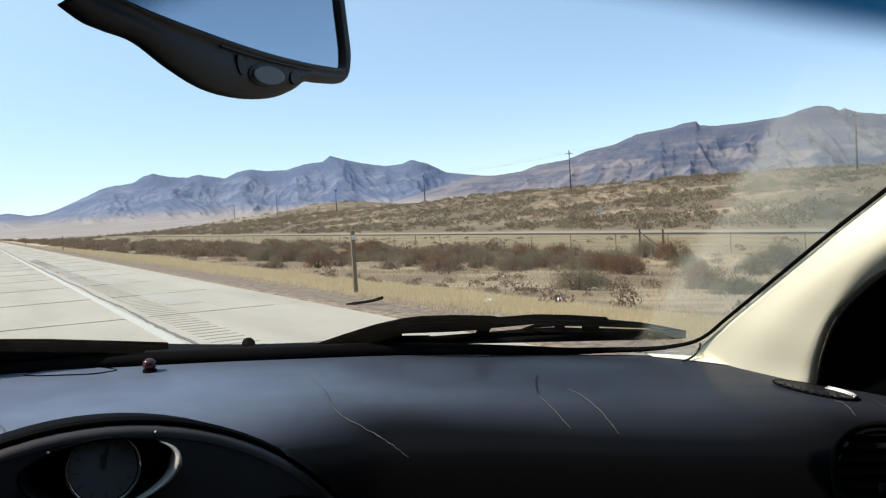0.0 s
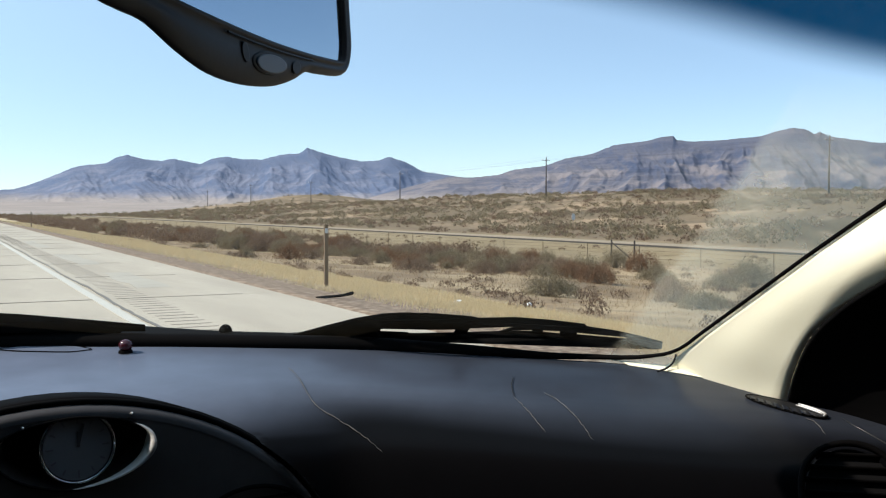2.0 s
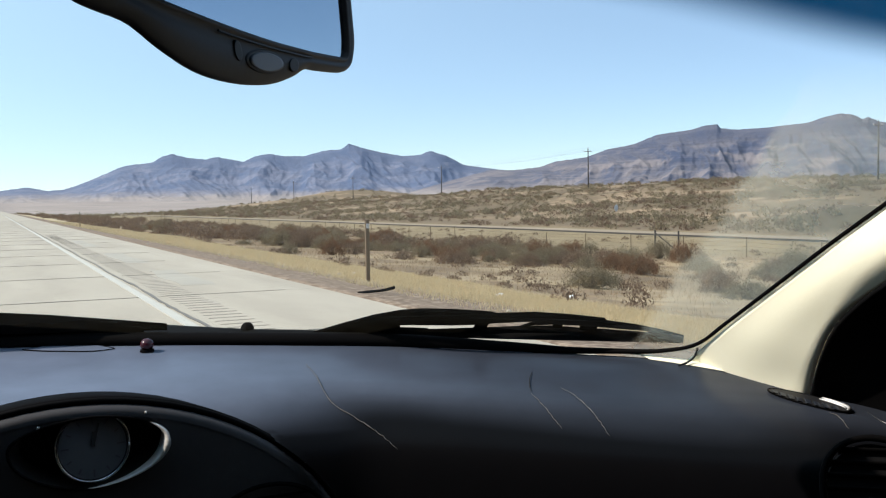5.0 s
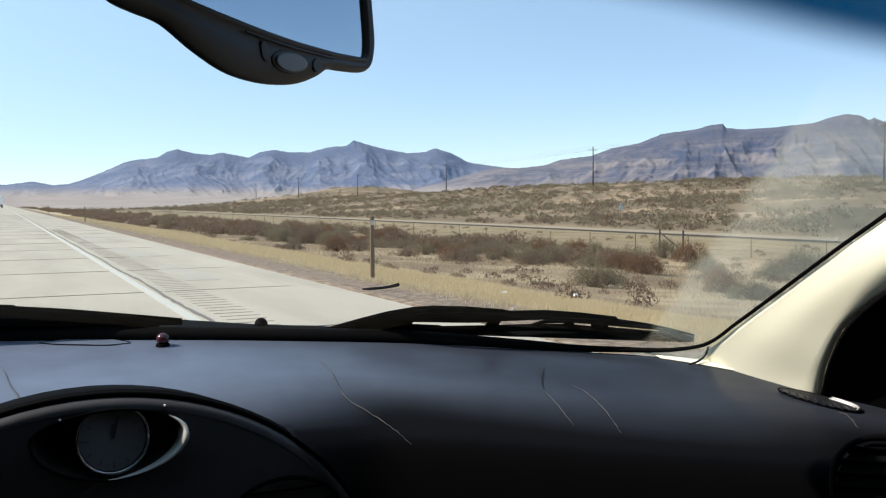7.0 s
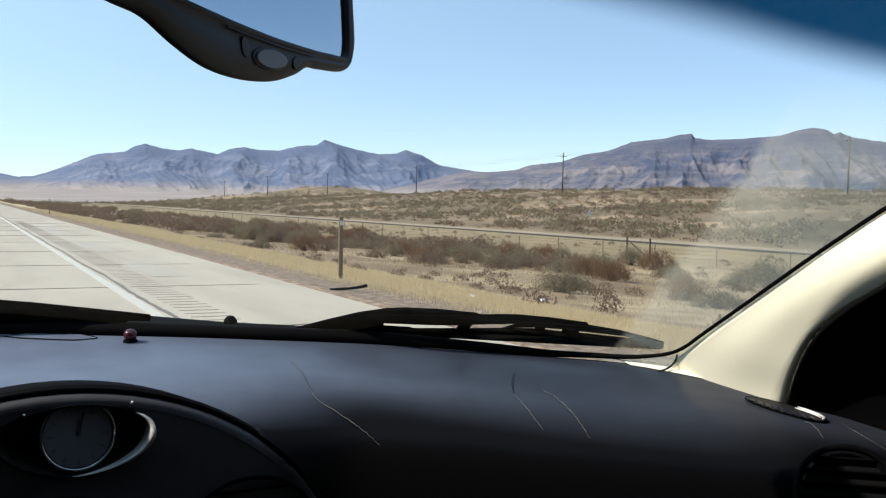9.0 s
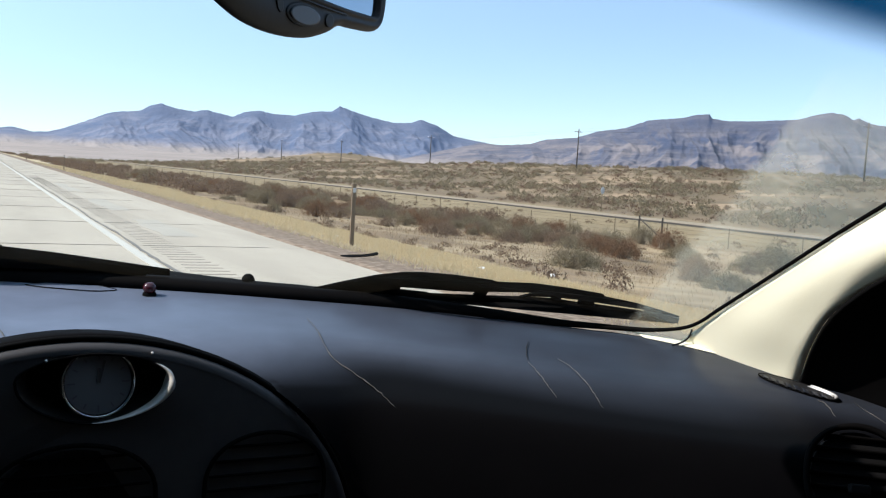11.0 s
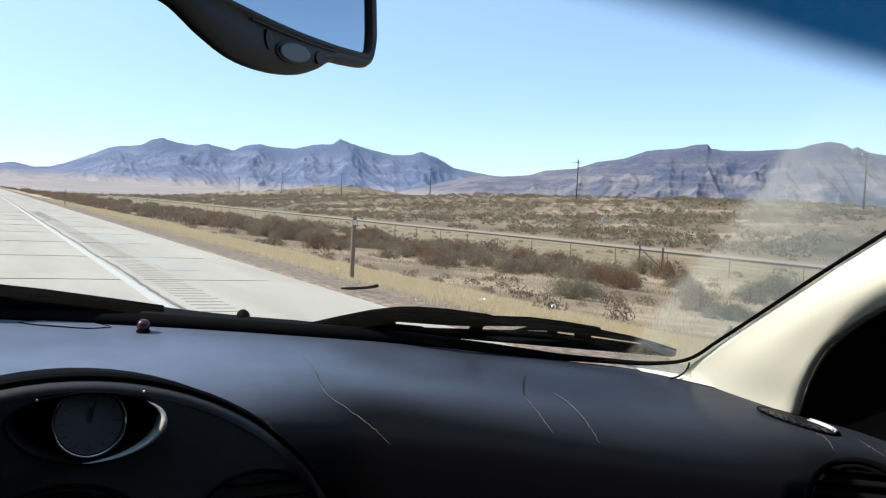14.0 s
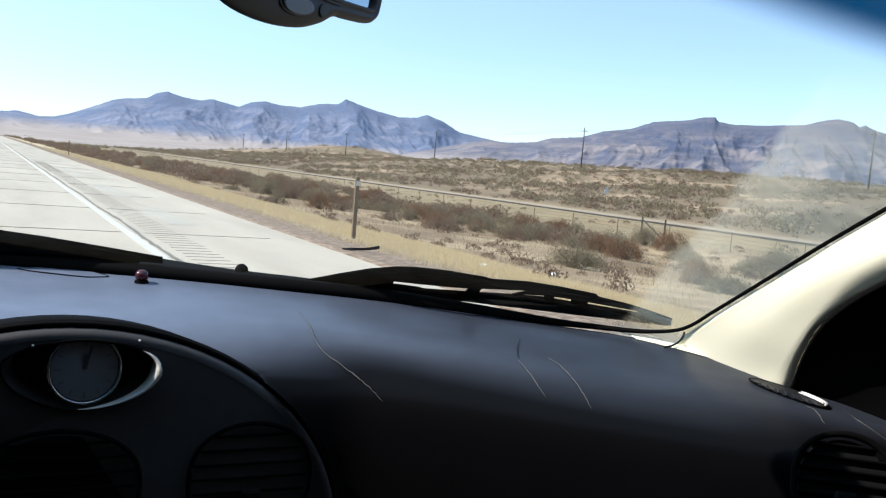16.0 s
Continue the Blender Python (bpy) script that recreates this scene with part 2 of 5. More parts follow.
GALV = plain("galvanised_sheet", (0.5, 0.5, 0.5), 0.4, 0.6)
WHITE = plain("white_paint", (0.78, 0.78, 0.76), 0.5, vary=0.06)
STONE = plain("pale_stone", (0.34, 0.30, 0.25), 0.9, vary=0.3, scale=15)


def dash_build(n, b):
    v = n.coords()
    grain = n.noise(v, 420, 3, 0.6)
    smear = n.noise(v, 9, 5, 0.6, 0.6)
    speck = n.noise(v, 900, 2)
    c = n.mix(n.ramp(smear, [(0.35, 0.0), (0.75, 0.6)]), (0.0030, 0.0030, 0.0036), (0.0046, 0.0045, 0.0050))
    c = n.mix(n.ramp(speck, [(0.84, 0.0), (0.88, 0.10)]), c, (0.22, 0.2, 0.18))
    # the sky's sheen is painted in pale blue where the vinyl lies flat
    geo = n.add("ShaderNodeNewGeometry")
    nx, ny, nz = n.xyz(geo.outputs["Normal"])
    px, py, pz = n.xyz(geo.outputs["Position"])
    # the painted sheen weakens towards the passenger's side
    sheen_fade = n.math("MULTIPLY_ADD", n.step(px, 0.0, 0.60), -0.82, 1.0)
    c = n.mix(n.math("MULTIPLY", n.math("MULTIPLY", n.step(nz, 0.76, 1.0), sheen_fade), n.ramp(n.noise(v, 23, 4), [(0.3, 0.76), (0.7, 0.92)])), c, (0.155, 0.184, 0.248))
    n.link(c, b.inputs["Base Color"])
    n.link(n.ramp(smear, [(0.3, 0.34), (0.7, 0.42)]), b.inputs["Roughness"])
    b.inputs["Coat Weight"].default_value = 1.0
    b.inputs["Coat Roughness"].default_value = 0.28
    b.inputs["Coat IOR"].default_value = 1.15
    b.inputs["Specular IOR Level"].default_value = 0.0
    n.bump(grain, b, 0.10, 0.0006)


def cream_build(n, b):
    v = n.coords()
    grain = n.noise(v, 170, 4, 0.65, 0.8)
    soft = n.noise(v, 12, 4)
    n.link(n.mix(soft, (0.87, 0.83, 0.62), (0.91, 0.88, 0.69)), b.inputs["Base Color"])
    b.inputs["Specular IOR Level"].default_value = 0.15
    n.bump(grain, b, 0.18, 0.0008)


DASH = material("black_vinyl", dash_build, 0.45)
CREAM = material("cream_leatherette", cream_build, 0.85)
PANEL = plain("soft_black_panel", (0.047, 0.046, 0.049), 0.7, vary=0.4, scale=60, bump=0.35, spec=0.2)
BLACK = plain("black_plastic", (0.012, 0.012, 0.013), 0.38, vary=0.3, scale=90)
MATT = plain("matt_black_plastic", (0.006, 0.006, 0.0066), 0.7, vary=0.3, scale=90, spec=0.15)
RUBBER = plain("black_rubber", (0.0032, 0.003, 0.0031), 0.75, vary=0.4, scale=60, spec=0.04)
MIRROR_SHELL = plain("dark_brown_plastic", (0.014, 0.0105, 0.0105), 0.5, vary=0.2, scale=120, spec=0.25)
BUTTON = plain("grey_button", (0.115, 0.112, 0.122), 0.45)
CHROME = plain("chrome", (0.75, 0.75, 0.76), 0.16, 1.0, vary=0.05)
SILVER_SLAT = plain("satin_silver_slat", (0.55, 0.545, 0.53), 0.45, 0.5)
DIAL = plain("grey_dial", (0.12, 0.13, 0.145), 0.35, vary=0.25, scale=30)
DIAL_MARK = plain("faded_ink", (0.085, 0.09, 0.10), 0.6)
POINTER = plain("dark_grey_pointer", (0.03, 0.032, 0.036), 0.6)
INK = plain("black_ink", (0.006, 0.006, 0.007), 0.6)
RED = plain("dark_red_plastic", (0.05, 0.008, 0.012), 0.18)
CRACK = plain("split_vinyl_edge", (0.085, 0.082, 0.078), 0.7, vary=0.5, scale=60)
RECESS = plain("satin_black_wall", (0.03, 0.03, 0.03), 0.3)
# this pale tone stands in for a sun glint on the recess wall
GLINT_LIP = plain("pale_glint_lip", (0.66, 0.65, 0.62), 0.35, 0.3)
GROOVE = plain("dirt_filled_groove", (0.20, 0.172, 0.132), 0.9, vary=0.3)
CRACK_DARK = plain("split_vinyl_gap", (0.004, 0.004, 0.004), 0.9)
HEADLINER = plain("grey_headliner", (0.22, 0.21, 0.19), 0.95)
CABIN = plain("dark_grey_cabin_cloth", (0.10, 0.095, 0.088), 0.95)
BODYPAINT = plain("dark_body_paint", (0.03, 0.03, 0.034), 0.3)
LIGHT_TRIM = plain("silver_mirror_glass", (0.36, 0.42, 0.48), 0.015, 1.0, vary=0.0)
LIGHT_TRIM.name = "mirror_glass"


def glass_build(n, b):
    nt, out = n.nt, n.nt.nodes["Material Output"]
    v = n.coords()
    x, y, z = n.xyz(v)
    # tinted shade band along the upper edge, lower towards the pillar
    edge = n.math("MULTIPLY_ADD", n.math("MULTIPLY", x, x), -0.20, 1.430)
    band = n.step(n.math("SUBTRACT", z, edge), -0.006, 0.019)
    # the dusty corner that the wiper never reaches
    rim = n.math("SUBTRACT", x, n.math("MULTIPLY_ADD", y, 0.22, 0.468))
    rim = n.math("ADD", rim, n.math("MULTIPLY_ADD", n.noise(v, 11, 4), 0.03, -0.015))
    dust = n.math("MULTIPLY", n.step(rim, -0.006, 0.006), n.math("SUBTRACT", 1.0, n.step(z, 1.29, 1.36)))
    dust = n.math("MULTIPLY", dust, n.ramp(n.noise(v, 14, 5, 0.6, 0.5), [(0.25, 0.35), (0.75, 1.0)]))
    film = n.math("MULTIPLY_ADD", dust, 0.35, n.ramp(n.noise(v, 60, 4, 0.7), [(0.3, 0.002), (0.8, 0.010)]))
    clear = n.add("ShaderNodeBsdfTransparent")
    n.link(n.mix(band, (0.97, 0.985, 0.98), (0.004, 0.082, 0.145)), clear.inputs[0])
    dirt, dirt2 = n.add("ShaderNodeBsdfDiffuse"), n.add("ShaderNodeBsdfTranslucent")
    for d in (dirt, dirt2):
        d.inputs[0].default_value = (1.0, 0.88, 0.63, 1)
    both, mixed, top = n.add("ShaderNodeMixShader"), n.add("ShaderNodeMixShader"), n.add("ShaderNodeMixShader")
    both.inputs[0].default_value = 0.95
    n.link(dirt.outputs[0], both.inputs[1]), n.link(dirt2.outputs[0], both.inputs[2])
    n.link(film, mixed.inputs[0])
    n.link(clear.outputs[0], mixed.inputs[1]), n.link(both.outputs[0], mixed.inputs[2])
    shine = n.add("ShaderNodeBsdfGlossy")
    shine.inputs["Roughness"].default_value = 0.03
    top.inputs[0].default_value = 0.018
    n.link(mixed.outputs[0], top.inputs[1]), n.link(shine.outputs[0], top.inputs[2])
    n.link(top.outputs[0], out.inputs["Surface"])


GLASS = material("windshield_glass", glass_build)


# ---- mesh helpers ----
def mesh_object(name, verts, faces, mat, parent=None, smooth=False):
    me = bpy.data.meshes.new(name)
    me.from_pydata([tuple(map(float, v)) for v in verts], [], [tuple(map(int, f)) for f in faces])
    me.materials.append(mat)
    if smooth:
        me.shade_smooth()
    me.update()
    ob = new(name, me)
    if parent:
        ob.parent = parent
    return ob


def part(name, bm, mat, parent=None, label="", smooth=False):
    me = bpy.data.meshes.new(name)
    bm.to_mesh(me)
    bm.free()
    me.materials.append(mat)
    if smooth:
        me.shade_smooth()
    ob = new(name, me)
    if parent:
        ob.parent = parent
    if label:
        tagged(ob, label)
    return ob


def holder(name, place, label, category, group="", kind=""):
    ob = new(name)
    ob.matrix_world = Matrix.Translation(place)
    ob.empty_display_size = 0.1
    return tagged(ob, label, category, group, kind)


def shift(bm, m):
    bmesh.ops.transform(bm, matrix=m, verts=bm.verts)
    return bm


def box(sx, sy, sz, bevel=0.0, segs=2):
    bm = bmesh.new()
    bmesh.ops.create_cube(bm, size=1)
    bmesh.ops.scale(bm, vec=(sx, sy, sz), verts=bm.verts)
    if bevel:
        bmesh.ops.bevel(bm, geom=bm.edges[:], offset=bevel, segments=segs, affect="EDGES", profile=0.5)
    return bm


def rod(r1, r2, depth, segs=12):
    bm = bmesh.new()
    bmesh.ops.create_cone(bm, cap_ends=True, segments=segs, radius1=r1, radius2=r2, depth=depth)
    return bm


def smooth_path(points, per=6):
    pts = [Vector(p) for p in points]
    out = []
    for i in range(len(pts) - 1):
        a, b = pts[i], pts[i + 1]
        p, q = pts[max(i - 1, 0)], pts[min(i + 2, len(pts) - 1)]
        for k in range(per):
            t = k / per
            out.append(0.5 * (2 * a + (b - p) * t + (2 * p - 5 * a + 4 * b - q) * t * t + (3 * a - p - 3 * b + q) * t ** 3))
    return out + [pts[-1]]


def tube(points, radius, segs=6, flat=1.0, up=(0, 0, 1)):
    """A bmesh tube along points; radius may be a function of 0..1; flat squeezes it along up."""
    bm = bmesh.new()
    rings = []
    n = len(points)
    for i, p in enumerate(points):
        d = (Vector(points[min(i + 1, n - 1)]) - Vector(points[max(i - 1, 0)])).normalized()
        side = d.cross(Vector(up)).normalized()
        top = side.cross(d).normalized()
        r = radius(i / (n - 1)) if callable(radius) else radius
        rings.append([bm.verts.new(Vector(p) + side * math.cos(a) * r + top * math.sin(a) * r * flat)
                      for a in (2 * math.pi * k / segs for k in range(segs))])
    for a, b in zip(rings, rings[1:]):
        for k in range(segs):
            bm.faces.new((a[k], a[(k + 1) % segs], b[(k + 1) % segs], b[k]))
    bm.faces.new(rings[0][::-1]), bm.faces.new(rings[-1])
    bmesh.ops.recalc_face_normals(bm, faces=bm.faces)
    return bm


def extrude_outline(pts, depth, bevel=0.0, segs=3, taper=1.0, base=0.0):
    """A plate in the local xy plane, outline pts, from z = 0 down to -depth; its upper rim bevelled."""
    bm = bmesh.new()
    top = [bm.verts.new((x, y, 0)) for x, y in pts]
    low = [bm.verts.new((x, base + (y - base) * taper, -depth)) for x, y in pts]
    n = len(pts)
    f = bm.faces.new(top)
    bm.faces.new(low[::-1])
    for i in range(n):
        bm.faces.new((top[i], low[i], low[(i + 1) % n], top[(i + 1) % n]))
    bmesh.ops.recalc_face_normals(bm, faces=bm.faces)
    if bevel:
        bmesh.ops.bevel(bm, geom=list(f.edges), offset=bevel, segments=segs, affect="EDGES", profile=0.5)
    return bm


def grid_faces(nu, nv):
    i = np.arange(nu - 1)[:, None] * nv + np.arange(nv - 1)[None, :]
    return np.stack([i, i + nv, i + nv + 1, i + 1], -1).reshape(-1, 4)


def sheet(name, fn, us, vs, mat, parent=None, thick=0.0):
    """A grid of points fn(u, v); given thickness by a second skin along -normal through a solidify-like copy."""
    pts = [Vector(fn(u, v)) for u in us for v in vs]
    nu, nv = len(us), len(vs)
    faces = [tuple(f) for f in grid_faces(nu, nv)]
    bm = bmesh.new()
    vv = [bm.verts.new(p) for p in pts]
    for f in faces:
        bm.faces.new([vv[k] for k in f])
    bmesh.ops.recalc_face_normals(bm, faces=bm.faces)
    if thick:
        bmesh.ops.solidify(bm, geom=bm.faces[:], thickness=thick)
    return part(name, bm, mat, parent, smooth=True)


def blend(t, a, b):
    t = np.clip((t - a) / (b - a), 0, 1)
    return t * t * (3 - 2 * t)


# ---- the land ----
SHOULDER, EDGE_LINE, LEFT_EDGE = 4.45, 1.88, -7.6


def lumps(x, y, scale, seed=0.0, octaves=4):
    """Smooth noise over arrays, about -1..1."""
    out = np.zeros(np.shape(x))
    amp = 1.0
    for k in range(octaves):
        f = 2.0 ** k / scale
        a, b = seed * 1.7 + k * 12.9, seed * 2.3 + k * 4.1
        out += amp * (np.sin(x * f * 1.00 + 0.6 * np.sin(y * f * 0.83 + a) + a) * np.sin(y * f * 1.07 + 0.7 * np.sin(x * f * 0.71 + b) + b)
                      + 0.5 * np.sin((x * 0.62 + y * 0.78) * f * 1.31 + a + b))
        amp *= 0.5
    return out / 2.2


def ground_z(x, y):
    x, y = np.asarray(x, float), np.asarray(y, float)
    verge = np.interp(x, [LEFT_EDGE - 25, LEFT_EDGE - 3, LEFT_EDGE, SHOULDER, 6.5, 12, 30, 46, 50, 56, 66],
                      [-1.6, -0.3, -0.03, -0.02, -0.22, -0.95, -2.05, -2.0, -1.8, -1.8, -1.6])
    d = np.hypot(x, y)
    fade = 1 - blend(y, 480, 950)
    hill = np.where(x > 56, blend(x, 56, 165) * (1 - 0.85 * blend(x, 185, 420)), 0.0)
    tall = 5.6 + 1.5 * np.exp(-((y - 190) / 90.0) ** 2) + 0.9 * lumps(x, y, 46, 3.1) + 0.9 * lumps(x, y, 15, 5.0, 3)
    z = verge + hill * fade * tall
    rough = blend(np.abs(x - 60) * 0 + x, 7, 16)
    z = z + rough * (0.10 * lumps(x, y, 3.1, 1.0, 3) + 0.18 * lumps(x, y, 11, 2.0, 3)) * (1 - 0.9 * blend(x, 46, 49) * (1 - blend(x, 57, 60)))
    fan = blend(d, 900, 3400) * 26 - blend(d, 350, 900) * 3.0
    # one low knoll beyond the track, as a landmark on the plain
    knoll = 8.5 * np.exp(-(((x - 205) / 40) ** 2 + ((y - 560) / 55) ** 2))
    return z + np.where(x > 0, fan + knoll, blend(d, 900, 3400) * 12)


def grain(x, y, seed):
    """Gradient noise over arrays, about -0.7..0.7."""
    table = np.random.default_rng(seed).uniform(0, 2 * np.pi, 65536)
    xi, yi = np.floor(x).astype(np.int64), np.floor(y).astype(np.int64)
    fx, fy = x - xi, y - yi
    u, v = fx ** 3 * (fx * (fx * 6 - 15) + 10), fy ** 3 * (fy * (fy * 6 - 15) + 10)
    def corner(dx, dy):
        a = table[((xi + dx) * 7919 + (yi + dy) * 104729) % 65536]
        return np.cos(a) * (fx - dx) + np.sin(a) * (fy - dy)
    top = corner(0, 0) * (1 - u) + corner(1, 0) * u
    low = corner(0, 1) * (1 - u) + corner(1, 1) * u
    return top * (1 - v) + low * v


def ridged(x, y, seed, octaves):
    out, amp, total, weight = np.zeros(np.shape(x)), 1.0, 0.0, 1.0
    for k in range(octaves):
        r = (1 - np.minimum(1, 1.6 * np.abs(grain(x * 2 ** k, y * 2 ** k, seed + k)))) ** 1.6
        out, total = out + amp * r * weight, total + amp
        weight = np.clip(r * 1.3, 0.25, 1)
        amp *= 0.52
    return out / total


gx = np.concatenate([-np.geomspace(4900, 32, 24), [-24, -16, -11, -8.2, LEFT_EDGE, 0, SHOULDER],
                     np.linspace(4.6, 14, 34), np.linspace(14.6, 66, 70), np.geomspace(67, 260, 76), np.geomspace(266, 4900, 70)])
gy = np.concatenate([-np.geomspace(4900, 8, 26), np.linspace(-6, 40, 78), np.geomspace(40.8, 900, 175), np.geomspace(925, 4900, 50)])
GX, GY = np.meshgrid(gx, gy, indexing="ij")
GZ = ground_z(GX, GY)
GZ[(GX > LEFT_EDGE - 0.01) & (GX < SHOULDER + 0.01)] = -0.16
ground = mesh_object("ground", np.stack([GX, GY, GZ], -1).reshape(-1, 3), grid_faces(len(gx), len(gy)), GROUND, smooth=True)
tagged(ground, "dry brown desert soil with gravel verge and straw-coloured grass strip", "ground", kind="structure")

# mountains: two ranges, each a ridge with spurs and gullies; peaks as azimuth and height in degrees
RANGE_LEFT = [(-14, 0.7), (-4, 0.8), (0.36, 0.96), (1.53, 1.13), (2.56, 0.92), (3.32, 0.97), (4.23, 1.26), (5.01, 1.59), (5.8, 1.93), (6.67, 2.3), (7.22, 2.38),
              (8.26, 2.52), (8.75, 2.86), (9.32, 2.99), (10.29, 2.74), (11.2, 2.66), (11.86, 2.8), (12.28, 2.72), (13.36, 2.52), (13.95, 2.81), (14.8, 2.99),
              (15.65, 2.85), (16.85, 2.82), (17.37, 2.96), (18.23, 3.17), (19.1, 3.22), (19.54, 3.55), (20.49, 3.25), (21.54, 2.99), (22.76, 2.76), (23.81, 2.84),
              (24.4, 3.05), (25.32, 2.78), (26.4, 2.2), (28.6, 1.85), (33, 1.4), (40, 0.4)]
RANGE_RIGHT = [(22.0, 0.3), (25.0, 1.1), (27.96, 1.85), (29.53, 1.83), (30.93, 1.98), (31.97, 2.3), (33.7, 2.5), (34.9, 2.92), (36.5, 3.2), (37.85, 3.72), (39.7, 3.93),
               (40.5, 4.14), (41.22, 4.22), (41.42, 3.97), (42.3, 3.85), (44.1, 3.93), (46.1, 4.1), (46.95, 4.36), (47.8, 4.53), (48.5, 4.4), (48.9, 4.16), (49.2, 4.26),
               (49.75, 3.98), (50.4, 3.88), (52, 3.6), (56, 3.3), (64, 3.9), (76, 2.6), (95, 2.9), (120, 1.2)]


def range_mesh(name, peaks, r0, r1, r2, mat, seed, reach, width, ledges, label):
    """A ridge at r1 whose front slope is pushed out and in by branching spurs; ledges: depth of the rock steps."""
    a0, a1 = peaks[0][0], peaks[-1][0]
    az = np.concatenate([np.arange(a0, -3, 0.2), np.arange(max(a0, -3), min(a1, 55), 0.06), np.arange(min(a1, 55), a1, 0.4)])
    rs = np.concatenate([np.linspace(r0, r1, 170), np.linspace(r1 + 14, r2, 10)])
    A, R = np.meshgrid(az, rs, indexing="ij")
    X, Y = R * np.sin(np.radians(A)), R * np.cos(np.radians(A))
    el = np.interp(az, [p[0] + 0.10 for p in peaks], [p[1] + 0.085 for p in peaks])
    el = el + 0.035 * grain(az * 4.1, az * 0 + seed, 47) + 0.03 * grain(az * 9.3, az * 0 + seed, 53)
    soft_el = np.convolve(np.pad(el, 14, mode="edge"), np.ones(29) / 29, "valid")

    def rise(e):
        return (r1 * np.tan(np.radians(np.maximum(e, 0.1))) + 1.25)[:, None]

    s = (R - r0) / (r1 - r0)
    front = np.clip(s, 0, 1)
    lat = np.radians(A) * r1 + 90 * grain(X / 420.0, Y / 420.0, 9) + 0.1 * (R - r1)
    spurs = ridged(lat / width, R / (4 * width) + seed, int(seed * 10), 4)
    rubble = ridged(lat / (width * 0.28), R / width, int(seed * 10) + 20, 4)
    fade = blend(front, 0.02, 0.30) * (1 - 0.93 * blend(front, 0.66, 0.97))
    q = np.clip(front + fade * (reach * (spurs - 0.42) + 0.22 * reach * (rubble - 0.42)), 0, 1)
    h = np.interp(q, [0, 0.22, 0.42, 0.66, 0.82, 0.92, 1.0], [0, 0.05, 0.17, 0.50, 0.76, 0.93, 1.0])
    if ledges:
        f = h * 9.0 + 0.5 * grain(lat / 420.0, R / 420.0, 5)
        h = h + ledges * fade * (np.floor(f) + blend(f - np.floor(f), 0.35, 0.95) - f) / 9.0
    back = blend(s, 1.0, (r2 - r0) / (r1 - r0))
    top = rise(soft_el) + (rise(el) - rise(soft_el)) * front ** 14
    Z = top * np.clip(h, 0, 1) * (1 - back) + (ground_z(X, Y) - 3) * (1 - blend(front, 0.02, 0.35))
    Z = np.where(s <= 0.001, ground_z(X, Y) - 6, Z)
    ob = mesh_object(name, np.stack([X, Y, Z], -1).reshape(-1, 3), grid_faces(len(az), len(rs)), mat, smooth=True)
    tagged(ob, label, "mountain", kind="structure")


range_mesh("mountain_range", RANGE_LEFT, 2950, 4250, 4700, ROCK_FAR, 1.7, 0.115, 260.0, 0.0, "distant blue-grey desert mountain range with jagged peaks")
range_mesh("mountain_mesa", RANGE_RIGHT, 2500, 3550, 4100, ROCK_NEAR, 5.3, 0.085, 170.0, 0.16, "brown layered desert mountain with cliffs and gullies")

# ---- the road: concrete slabs on a base ----
road = holder("road", (0, 0, -0.16), "pale worn concrete highway with sealed joints and wide shoulder", "road", kind="structure")
JOINT = 4.6
GROOVE_X = (2.16, 2.60)


def slab_mesh(width, length):
    bm = box(width - 0.012, length - 0.012, 0.155, 0.006, 1)
    me = bpy.data.meshes.new("slab")
    bm.to_mesh(me)
    bm.free()
    me.materials.append(CONCRETE)
    return me


lanes = [(LEFT_EDGE, -5.5), (-5.5, -1.78), (-1.78, 2.0), (2.0, SHOULDER)]
for a, b in lanes:
    me = slab_mesh(b - a, JOINT)
    for k in range(-2, 22):
        s = new("slab", me)
        s.parent = road
        s.location = ((a + b) / 2, (k + 0.5) * JOINT, 0.0775 + random.uniform(-0.0015, 0.0015))
far_v, far_f = [], []
for k in list(range(22, 196, 2)) + [-24, -20, -16, -12, -8, -4]:
    n = 2 if k > 0 else (4 if k < -4 else 2)
    for a, b in [(LEFT_EDGE, -5.5), (-5.5, -1.78), (-1.78, SHOULDER)]:
        y0, y1, i = k * JOINT + 0.01, (k + n) * JOINT - 0.01, len(far_v)
        x0, x1 = a + 0.006, b - 0.006
        far_v += [(x0, y0, 0.155), (x1, y0, 0.155), (x1, y1, 0.155), (x0, y1, 0.155), (x0, y0, 0), (x1, y0, 0), (x1, y1, 0), (x0, y1, 0)]
        far_f += [(i, i + 1, i + 2, i + 3), (i, i + 4, i + 5, i + 1), (i + 1, i + 5, i + 6, i + 2), (i + 2, i + 6, i + 7, i + 3), (i + 3, i + 7, i + 4, i)]
i = len(far_v)
far_v += [(LEFT_EDGE, 900, 0.15), (SHOULDER, 900, 0.15), (SHOULDER, 4800, 0.15), (LEFT_EDGE, 4800, 0.15)]
far_f += [(i, i + 1, i + 2, i + 3)]
tagged(mesh_object("far_slabs", far_v, far_f, CONCRETE, road), kind="stuff")

# dirt-filled rumble grooves pressed across the shoulder
bm = box(GROOVE_X[1] - GROOVE_X[0], 0.055, 0.012, 0.003, 1)
groove_me = bpy.data.meshes.new("groove")
bm.to_mesh(groove_me)
bm.free()
groove_me.materials.append(GROOVE)
for k in range(150):
    o = new("groove", groove_me)
    o.parent = road
    o.location = (sum(GROOVE_X) / 2 + random.uniform(-0.015, 0.015), 3.0 + 0.31 * k, 0.1525)


